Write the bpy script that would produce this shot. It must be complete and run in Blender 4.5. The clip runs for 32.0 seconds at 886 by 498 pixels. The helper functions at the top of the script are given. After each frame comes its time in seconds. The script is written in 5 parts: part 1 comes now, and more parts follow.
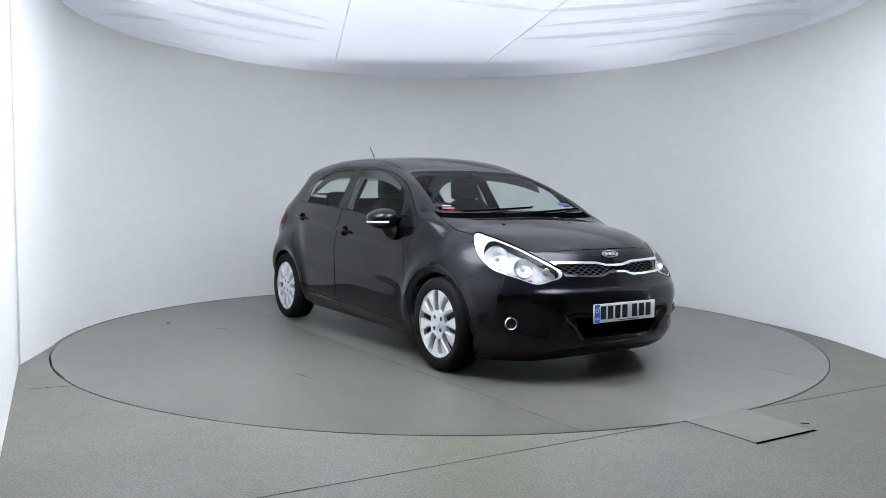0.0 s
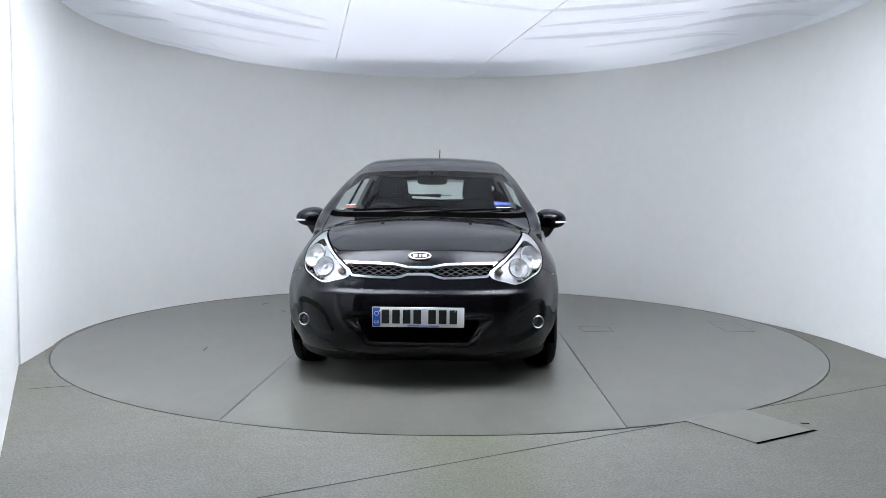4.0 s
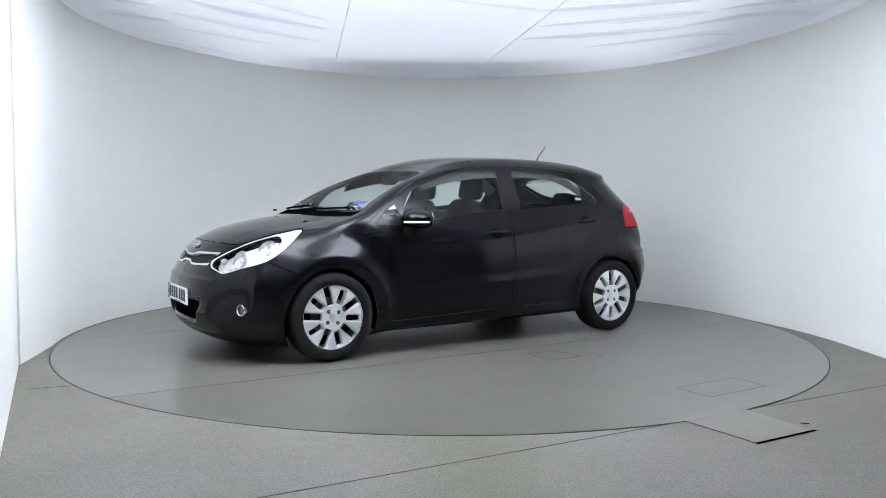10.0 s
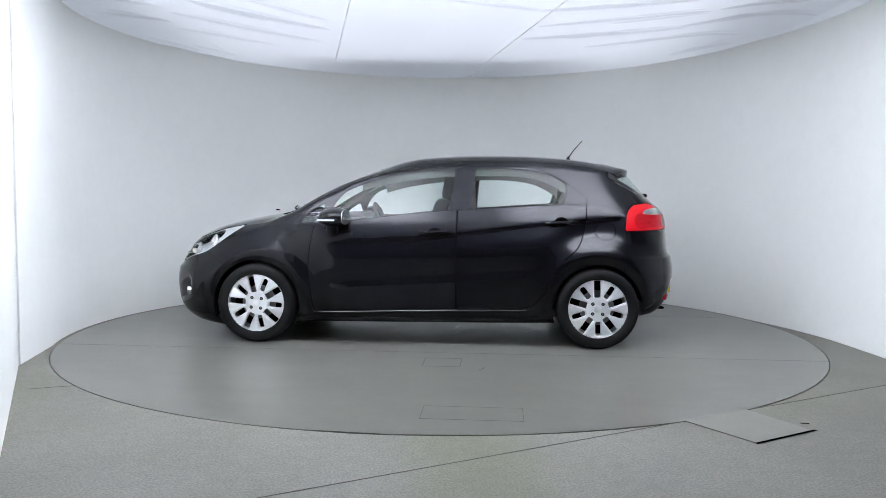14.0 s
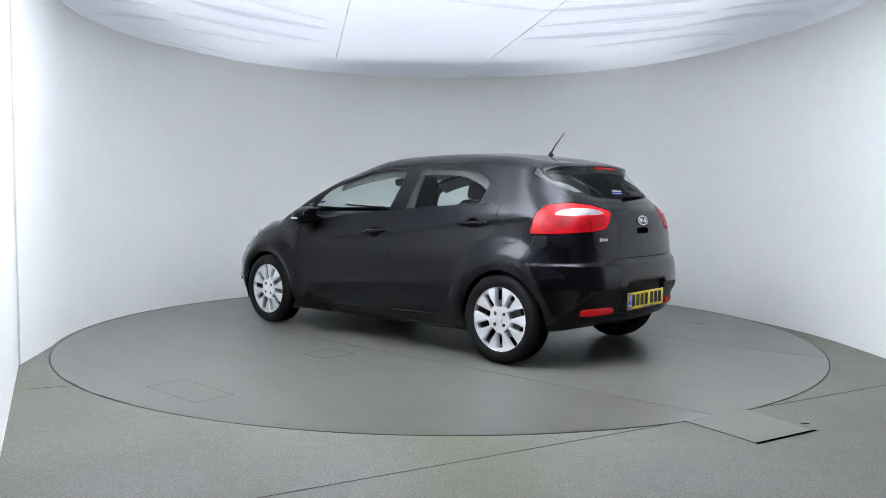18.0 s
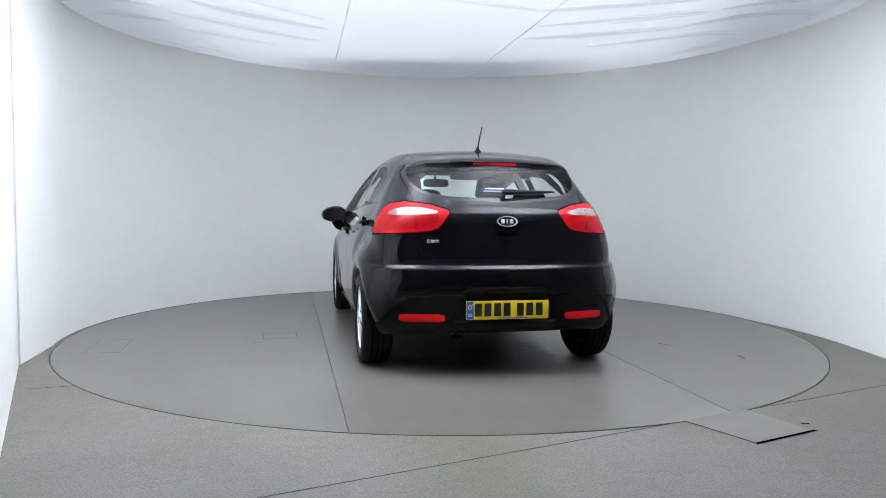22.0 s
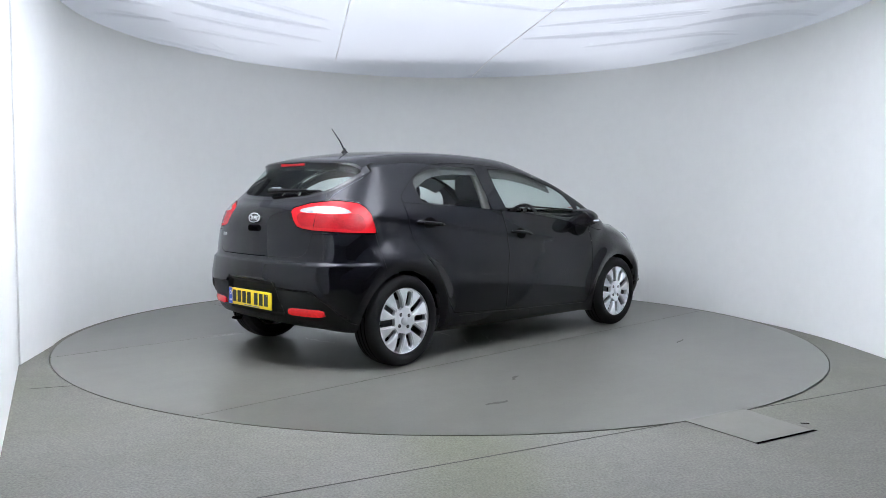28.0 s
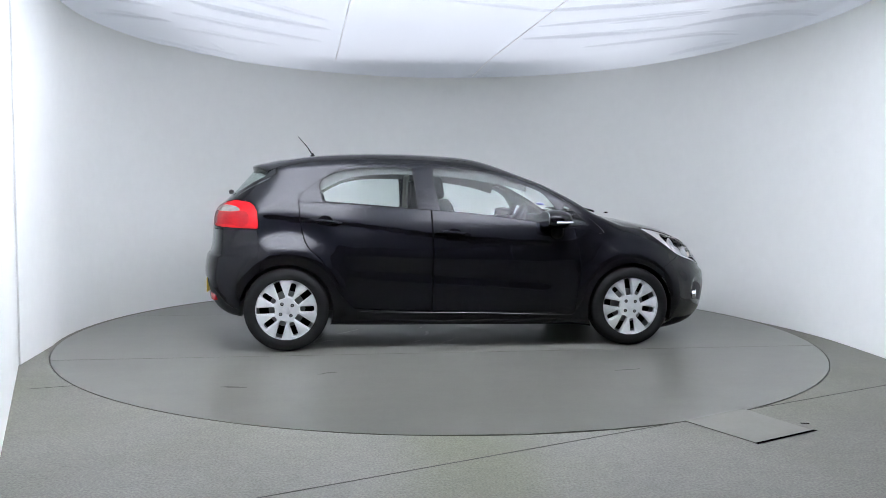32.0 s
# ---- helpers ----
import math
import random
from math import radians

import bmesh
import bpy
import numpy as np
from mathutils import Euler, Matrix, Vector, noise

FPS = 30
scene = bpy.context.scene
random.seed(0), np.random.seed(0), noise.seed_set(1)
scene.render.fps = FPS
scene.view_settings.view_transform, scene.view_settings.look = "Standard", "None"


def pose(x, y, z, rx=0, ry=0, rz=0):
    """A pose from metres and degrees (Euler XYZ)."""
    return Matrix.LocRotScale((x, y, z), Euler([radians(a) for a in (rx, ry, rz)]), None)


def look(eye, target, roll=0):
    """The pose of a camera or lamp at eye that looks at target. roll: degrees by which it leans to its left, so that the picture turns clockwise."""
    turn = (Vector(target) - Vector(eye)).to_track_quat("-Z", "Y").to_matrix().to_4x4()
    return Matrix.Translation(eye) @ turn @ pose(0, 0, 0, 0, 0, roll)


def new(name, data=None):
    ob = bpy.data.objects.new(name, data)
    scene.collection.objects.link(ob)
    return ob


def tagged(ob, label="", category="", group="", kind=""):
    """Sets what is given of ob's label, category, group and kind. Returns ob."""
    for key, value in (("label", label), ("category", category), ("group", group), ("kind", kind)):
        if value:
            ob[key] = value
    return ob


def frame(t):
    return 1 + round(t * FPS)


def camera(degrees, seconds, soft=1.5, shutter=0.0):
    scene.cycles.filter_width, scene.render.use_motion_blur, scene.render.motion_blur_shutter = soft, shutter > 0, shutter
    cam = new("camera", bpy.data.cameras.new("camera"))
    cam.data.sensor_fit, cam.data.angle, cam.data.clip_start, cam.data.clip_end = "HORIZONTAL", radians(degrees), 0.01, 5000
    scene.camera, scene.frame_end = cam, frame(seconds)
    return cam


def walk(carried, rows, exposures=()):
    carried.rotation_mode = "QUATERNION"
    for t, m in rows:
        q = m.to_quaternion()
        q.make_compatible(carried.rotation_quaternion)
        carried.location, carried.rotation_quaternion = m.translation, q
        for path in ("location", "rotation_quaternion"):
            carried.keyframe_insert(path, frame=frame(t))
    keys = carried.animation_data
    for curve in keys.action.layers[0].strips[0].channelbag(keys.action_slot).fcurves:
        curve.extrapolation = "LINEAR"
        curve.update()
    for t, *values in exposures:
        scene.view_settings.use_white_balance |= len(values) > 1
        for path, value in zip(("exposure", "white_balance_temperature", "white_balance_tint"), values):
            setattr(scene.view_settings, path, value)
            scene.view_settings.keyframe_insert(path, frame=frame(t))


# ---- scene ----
# ---- camera ----
cam = camera(60.17, 32.0, 0.8)
EYE = (0.0, -6.472, 1.085)
CAM = Matrix.Translation(EYE) @ pose(0, 0, 0, 90 - 3.543, 0, -0.211) @ pose(0, 0, 0, 0, 0, 0.496)
walk(cam, [(0.0, CAM), (32.0, CAM)])

# the turntable's angle: start slow, then steady
TURN = [(0, 303.03), (.5, 300.32), (1, 296.25), (1.5, 291.58), (2, 286.84), (3, 277.49), (4, 268.09), (6, 249.35), (8, 230.75), (10, 212.33), (12, 193.99), (14, 175.62),
        (16, 157.11), (18, 138.50), (20, 119.94), (22, 101.38), (24, 82.76), (26, 64.10), (28, 45.41), (30, 26.70), (32, 8.01)]
OFF = (.056, -.050)

# ---- light ----
world = bpy.data.worlds.new("world")
scene.world = world
world.use_nodes = True
world.node_tree.nodes["Background"].inputs[0].default_value = (.8, .86, 1, 1)
world.node_tree.nodes["Background"].inputs[1].default_value = .15
scene.view_settings.exposure = 0.0


def area_lamp(name, eye, target, w, h, power, colour):
    d = bpy.data.lights.new(name, "AREA")
    d.shape, d.size, d.size_y, d.energy, d.color = "RECTANGLE", w, h, power, colour
    ob = new(name, d)
    ob.matrix_world = look(eye, target)
    return ob


# lamps above the cloth ceiling
for lx, watts in ((-1.15, 186), (1.15, 170)):
    area_lamp("softbox_lamp", (lx, -2.1, 2.90), (lx, -2.1, 0), 1.5, 1.4, watts, (.925, .935, 1))
area_lamp("ceiling_lamp", (0, .75, 3.04), (0, .75, 0), 5.0, 3.2, 55, (.925, .935, 1))


# ---- materials ----
def mat(name, colour, rough=.5, metal=0.0, vary=0.0, scale=8.0, bump=0.0, bump_scale=60.0, coat=0.0, spec=.5, coat_rough=.03, speck=0.0, edge=None):
    m = bpy.data.materials.new(name)
    m.use_nodes = True
    nt = m.node_tree
    b = nt.nodes["Principled BSDF"]
    b.inputs["Base Color"].default_value = (*colour, 1)
    b.inputs["Roughness"].default_value = rough
    b.inputs["Metallic"].default_value = metal
    b.inputs["Specular IOR Level"].default_value = spec
    b.inputs["Coat Weight"].default_value = coat
    b.inputs["Coat Roughness"].default_value = coat_rough
    if edge is not None:
        b.inputs["Specular Tint"].default_value = (*edge, 1)
    co = nt.nodes.new("ShaderNodeTexCoord")
    if vary:
        n1, n2 = nt.nodes.new("ShaderNodeTexNoise"), nt.nodes.new("ShaderNodeTexNoise")
        n1.inputs["Scale"].default_value, n2.inputs["Scale"].default_value = scale, scale * 9
        n1.inputs["Detail"].default_value = n2.inputs["Detail"].default_value = 4
        add = nt.nodes.new("ShaderNodeMath")
        add.operation = "ADD"
        ramp = nt.nodes.new("ShaderNodeMapRange")
        ramp.inputs["From Min"].default_value, ramp.inputs["From Max"].default_value = .6, 1.4
        ramp.inputs["To Min"].default_value, ramp.inputs["To Max"].default_value = 1 - vary, 1 + vary
        mul = nt.nodes.new("ShaderNodeVectorMath")
        mul.operation = "SCALE"
        mul.inputs[0].default_value = colour
        for n in (n1, n2):
            nt.links.new(co.outputs["Object"], n.inputs["Vector"])
        nt.links.new(n1.outputs[0], add.inputs[0])
        nt.links.new(n2.outputs[0], add.inputs[1])
        nt.links.new(add.outputs[0], ramp.inputs["Value"])
        out = ramp.outputs[0]
        if speck:
            n3, r3, m3 = nt.nodes.new("ShaderNodeTexNoise"), nt.nodes.new("ShaderNodeMapRange"), nt.nodes.new("ShaderNodeMath")
            n3.inputs["Scale"].default_value, n3.inputs["Detail"].default_value = 95.0, 3.0
            nt.links.new(co.outputs["Object"], n3.inputs["Vector"])
            r3.inputs["From Min"].default_value, r3.inputs["From Max"].default_value = .35, .65
            r3.inputs["To Min"].default_value, r3.inputs["To Max"].default_value = 1 - speck, 1 + speck
            m3.operation = "MULTIPLY"
            nt.links.new(n3.outputs[0], r3.inputs["Value"])
            nt.links.new(out, m3.inputs[0])
            nt.links.new(r3.outputs[0], m3.inputs[1])
            out = m3.outputs[0]
        nt.links.new(out, mul.inputs["Scale"])
        nt.links.new(mul.outputs[0], b.inputs["Base Color"])
    if bump:
        n = nt.nodes.new("ShaderNodeTexNoise")
        n.inputs["Scale"].default_value, n.inputs["Detail"].default_value = bump_scale, 3
        bp = nt.nodes.new("ShaderNodeBump")
        bp.inputs["Strength"].default_value, bp.inputs["Distance"].default_value = bump, .004
        nt.links.new(co.outputs["Object"], n.inputs["Vector"])
        nt.links.new(n.outputs[0], bp.inputs["Height"])
        nt.links.new(bp.outputs[0], b.inputs["Normal"])
    return m


def glass_mat(name, colour, rough=0.0):
    """Thin glass: a tinted see-through sheet with a sheen."""
    m = bpy.data.materials.new(name)
    m.use_nodes = True
    nt = m.node_tree
    nt.nodes.remove(nt.nodes["Principled BSDF"])
    t, g, f, x, p5, mu, ad = (nt.nodes.new("ShaderNode" + k) for k in ("BsdfTransparent", "BsdfGlossy", "LayerWeight", "MixShader", "Math", "Math", "Math"))
    t.inputs[0].default_value = (*colour, 1)
    g.inputs["Roughness"].default_value = rough
    f.inputs["Blend"].default_value = .5
    for n, op, val in ((p5, "POWER", 5.0), (mu, "MULTIPLY", .32), (ad, "ADD", .026)):
        n.operation, n.inputs[1].default_value = op, val
    nt.links.new(f.outputs["Facing"], p5.inputs[0])
    nt.links.new(p5.outputs[0], mu.inputs[0])
    nt.links.new(mu.outputs[0], ad.inputs[0])
    nt.links.new(ad.outputs[0], x.inputs[0])
    nt.links.new(t.outputs[0], x.inputs[1])
    nt.links.new(g.outputs[0], x.inputs[2])
    nt.links.new(x.outputs[0], nt.nodes["Material Output"].inputs[0])
    return m


PAINT = mat("black_metallic_paint", (.0058, .0058, .0082), .45, .5, vary=.06, scale=300, coat=1.0, coat_rough=.04, spec=.15, edge=(.08, .08, .1))
PAINT.node_tree.nodes["Principled BSDF"].inputs["Coat IOR"].default_value = 1.35
WALL_DARK = mat("unseen_dark_wall", (.085, .085, .088), .9, vary=.05, scale=2)
WALL = mat("wall_paint", (.885, .893, .865), .85, vary=.02, scale=1.2, bump=.15, bump_scale=40)
CONCRETE = mat("concrete", (.150, .146, .124), .6, vary=.14, scale=1.7, speck=.24, bump=.4, bump_scale=140)


def green_stain(m, stain):
    """Broad faint green-brown staining over a material's own colour."""
    nt = m.node_tree
    b = nt.nodes["Principled BSDF"]
    src = b.inputs["Base Color"].links[0].from_socket
    co, n, r, mx = (nt.nodes.new("ShaderNode" + k) for k in ("TexCoord", "TexNoise", "MapRange", "Mix"))
    n.inputs["Scale"].default_value, n.inputs["Detail"].default_value = 1.1, 6
    r.inputs["From Min"].default_value, r.inputs["From Max"].default_value = .45, .75
    r.inputs["To Max"].default_value = .55
    mx.data_type, mx.blend_type = "RGBA", "MULTIPLY"
    mx.inputs[7].default_value = (*stain, 1)
    nt.links.new(co.outputs["Object"], n.inputs["Vector"])
    nt.links.new(n.outputs[0], r.inputs["Value"])
    # a worn track that leads up to the table
    sep, off_, ab, tr, mul, top = (nt.nodes.new("ShaderNode" + k) for k in ("SeparateXYZ", "Math", "Math", "MapRange", "Math", "Math"))
    off_.operation, ab.operation, mul.operation, top.operation = "MULTIPLY_ADD", "ABSOLUTE", "MULTIPLY", "MAXIMUM"
    off_.inputs[1].default_value, off_.inputs[2].default_value = 1.0, -.14
    tr.inputs["From Min"].default_value, tr.inputs["From Max"].default_value = .12, .42
    tr.inputs["To Min"].default_value, tr.inputs["To Max"].default_value = 1.9, 0.0
    nt.links.new(co.outputs["Object"], sep.inputs[0])
    nt.links.new(sep.outputs["X"], off_.inputs[0])
    nt.links.new(off_.outputs[0], ab.inputs[0])
    nt.links.new(ab.outputs[0], tr.inputs["Value"])
    nt.links.new(tr.outputs[0], mul.inputs[0])
    nt.links.new(n.outputs[0], mul.inputs[1])
    nt.links.new(mul.outputs[0], top.inputs[0])
    nt.links.new(r.outputs[0], top.inputs[1])
    nt.links.new(top.outputs[0], mx.inputs[0])
    nt.links.new(src, mx.inputs[6])
    nt.links.new(mx.outputs[2], b.inputs["Base Color"])


green_stain(CONCRETE, (.84, .88, .70))


def deck_mat(name, colour, rough):
    """Smooth, worn concrete: cloudy patches, faint streaks, uneven polish."""
    m = bpy.data.materials.new(name)
    m.use_nodes = True
    nt = m.node_tree
    b = nt.nodes["Principled BSDF"]
    co = nt.nodes.new("ShaderNodeTexCoord")
    tint = None
    for k, (sc, amt, stretch, det) in enumerate(((.55, .08, (1, 1, 1), 4), (1.8, .06, (1, 2.2, 1), 5), (9, .035, (1, 1, 1), 4), (60, .04, (1, 1, 1), 2))):
        mp, n, r = (nt.nodes.new("ShaderNode" + q) for q in ("Mapping", "TexNoise", "MapRange"))
        mp.inputs["Scale"].default_value = stretch
        mp.inputs["Location"].default_value = (3.1 * k, 1.7 * k, 0)
        n.inputs["Scale"].default_value, n.inputs["Detail"].default_value = sc, det
        r.inputs["From Min"].default_value, r.inputs["From Max"].default_value = .32, .68
        r.inputs["To Min"].default_value, r.inputs["To Max"].default_value = 1 - amt, 1 + amt
        nt.links.new(co.outputs["Object"], mp.inputs["Vector"])
        nt.links.new(mp.outputs[0], n.inputs["Vector"])
        nt.links.new(n.outputs[0], r.inputs["Value"])
        if tint is None:
            tint = r.outputs[0]
        else:
            mu = nt.nodes.new("ShaderNodeMath")
            mu.operation = "MULTIPLY"
            nt.links.new(tint, mu.inputs[0])
            nt.links.new(r.outputs[0], mu.inputs[1])
            tint = mu.outputs[0]
    b.inputs["Roughness"].default_value, b.inputs["Specular IOR Level"].default_value = rough, .5
    sc = nt.nodes.new("ShaderNodeVectorMath")
    sc.operation = "SCALE"
    sc.inputs[0].default_value = colour
    nt.links.new(tint, sc.inputs["Scale"])
    nt.links.new(sc.outputs[0], b.inputs["Base Color"])
    return m


TABLE = deck_mat("table_concrete", (.130, .128, .111), .278)
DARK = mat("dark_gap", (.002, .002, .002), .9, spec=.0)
BLACK = mat("black_plastic", (.006, .006, .0065), .45, bump=.2, bump_scale=400, spec=.2)
GLOSS = mat("black_glass_edge", (.010, .010, .011), .06)
RUBBER = mat("tyre_rubber", (.004, .004, .0043), .7, vary=.2, scale=10, bump=.3, bump_scale=200, spec=.3)
ALLOY = mat("silver_alloy", (.78, .79, .80), .32, .5, vary=.05, scale=6)
CHROME = mat("chrome", (.85, .86, .88), .08, 1.0)
# body form
def spline(pts, n, closed=False):
    """A smooth line through a few guide points."""
    P = np.array(pts, float)
    m = len(P)
    out = []
    for i in range(m if closed else m - 1):
        if closed:
            a, b, c, d = P[i - 1], P[i], P[(i + 1) % m], P[(i + 2) % m]
        else:
            b, c = P[i], P[i + 1]
            a = P[i - 1] if i else 2 * b - c
            d = P[i + 2] if i + 2 < m else 2 * c - b
        t = np.linspace(0, 1, n, endpoint=False)[:, None]
        k1, k2 = np.linalg.norm(c - b) / max(np.linalg.norm(c - a), 1e-6), np.linalg.norm(c - b) / max(np.linalg.norm(d - b), 1e-6)
        ta, tb = (c - a) * min(k1, 1.0), (d - b) * min(k2, 1.0)
        out.append((2 * t**3 - 3 * t**2 + 1) * b + (t**3 - 2 * t**2 + t) * ta + (3 * t**2 - 2 * t**3) * c + (t**3 - t**2) * tb)
    if not closed:
        out.append(P[-1:])
    return np.concatenate(out)


def area_distance(line, x, y):
    """Distance to a closed line, negative inside."""
    x, y = np.asarray(x, float), np.asarray(y, float)
    shape = np.broadcast(x, y).shape
    q = np.stack([np.broadcast_to(x, shape).ravel(), np.broadcast_to(y, shape).ravel()], 1)
    best, odd = np.full(len(q), 1e9), np.zeros(len(q), bool)
    for a, b in zip(line, np.roll(line, -1, 0)):
        e, w = b - a, q - a
        t = np.clip((w @ e) / max(e @ e, 1e-12), 0, 1)
        d = w - t[:, None] * e
        best = np.minimum(best, d[:, 0] ** 2 + d[:, 1] ** 2)
        if a[1] != b[1]:
            hits = ((a[1] > q[:, 1]) != (b[1] > q[:, 1])) & (q[:, 0] < (b[0] - a[0]) * (q[:, 1] - a[1]) / (b[1] - a[1]) + a[0])
            odd ^= hits
    d = np.sqrt(best)
    return np.where(odd, -d, d).reshape(shape)


class Field:
    """The distance to a closed line, kept on a fine grid and read smoothly."""

    def __init__(self, line, lo, hi, step):
        self.lo, self.step = np.array(lo), step
        nx, ny = (np.ceil((np.array(hi) - self.lo) / step).astype(int) + 4)
        gx, gy = np.meshgrid(self.lo[0] + np.arange(nx) * step, self.lo[1] + np.arange(ny) * step, indexing="ij")
        g = area_distance(line, gx, gy)
        k = np.array([1, 2, 1]) / 4
        for ax in (0, 1):
            g = k[0] * np.roll(g, 1, ax) + k[1] * g + k[2] * np.roll(g, -1, ax)
        self.g = g

    def __call__(self, x, y):
        n = self.g.shape
        u = np.clip((x - self.lo[0]) / self.step, 1, n[0] - 3.001)
        v = np.clip((y - self.lo[1]) / self.step, 1, n[1] - 3.001)
        i, j = u.astype(int), v.astype(int)
        s, t = u - i, v - j

        def wts(s):
            return ((1 - s) ** 3 / 6, (3 * s**3 - 6 * s**2 + 4) / 6, (-3 * s**3 + 3 * s**2 + 3 * s + 1) / 6, s**3 / 6)

        out = 0.0
        for a, wa in enumerate(wts(s)):
            for b, wb in enumerate(wts(t)):
                out = out + wa * wb * self.g[i + a - 1, j + b - 1]
        return out


def smax(a, b, k):
    return np.maximum(a, b) + np.maximum(k - np.abs(a - b), 0) ** 2 / (4 * k)


def step01(x, a, b):
    t = np.clip((x - a) / (b - a), 0, 1)
    return t * t * (3 - 2 * t)


TABLES = {}


def ease(x, xs, ys):
    """A table read smoothly."""
    key = (tuple(xs), tuple(ys))
    if key not in TABLES:
        TABLES[key] = spline(np.stack([xs, ys], 1), 12)
    fine = TABLES[key]
    return np.interp(x, fine[:, 0], fine[:, 1])


PLAN = spline([(2.105, 0), (2.085, .28), (2.03, .48), (1.93, .65), (1.80, .765), (1.60, .835), (1.29, .850), (.85, .858), (0, .86), (-.8, .860), (-1.29, .850),
               (-1.56, .835), (-1.755, .755), (-1.85, .635), (-1.905, .45), (-1.935, .22), (-1.945, 0)], 14)
PLAN = np.concatenate([PLAN, (PLAN * (1, -1))[-2:0:-1]])
SIDE = spline([(1.95, .16), (2.06, .20), (2.10, .30), (2.107, .44), (2.095, .55), (2.055, .65), (2.01, .735), (1.965, .778), (1.87, .828), (1.67, .897), (1.42, .952), (1.25, .98), (1.16, 1.003),
               (1.05, 1.055), (.72, 1.217), (.42, 1.352), (.15, 1.428), (-.1, 1.454), (-.45, 1.465), (-.80, 1.460), (-1.12, 1.437), (-1.40, 1.395), (-1.52, 1.365), (-1.56, 1.335),
               (-1.62, 1.26), (-1.72, 1.15), (-1.80, 1.08), (-1.865, 1.03), (-1.888, .96), (-1.895, .85), (-1.905, .735), (-1.93, .675), (-1.946, .56), (-1.935, .42), (-1.90, .31), (-1.78, .25), (-1.2, .2), (0, .18), (1.2, .17)], 10, True)
plan_field = Field(PLAN, (-2.5, -.1), (2.7, 1.5), .012)
side_field = Field(SIDE, (-2.5, -.2), (2.9, 1.8), .012)


FOG = spline([(.745, .475), (.71, .508), (.61, .485), (.525, .42), (.487, .285), (.64, .293), (.73, .35)], 6, True)
MOUTH = spline([(.43, .425), (.36, .335), (.305, .262), (.15, .258), (-.15, .258), (-.305, .262), (-.36, .335), (-.43, .425), (-.2, .43), (.2, .43)], 4, True)
MOUTH_MESH = np.array([(-.355, .405), (.355, .405), (.335, .345), (.285, .272), (-.285, .272), (-.335, .345)])
RECESS = np.array([(-.275, .552), (.275, .552), (.335, .34), (-.335, .34)])
VALANCE = np.array([(-.245, .562), (.245, .562), (.285, .522), (.60, .512), (.70, .43), (.80, .28), (.80, .1), (-.80, .1), (-.80, .28), (-.70, .43), (-.60, .512), (-.285, .522)])
fog_field, mouth_field, recess_field, valance_field = (Field(q, (-.2, 0), (1.1, .8), .01) for q in (FOG, MOUTH, RECESS, VALANCE))


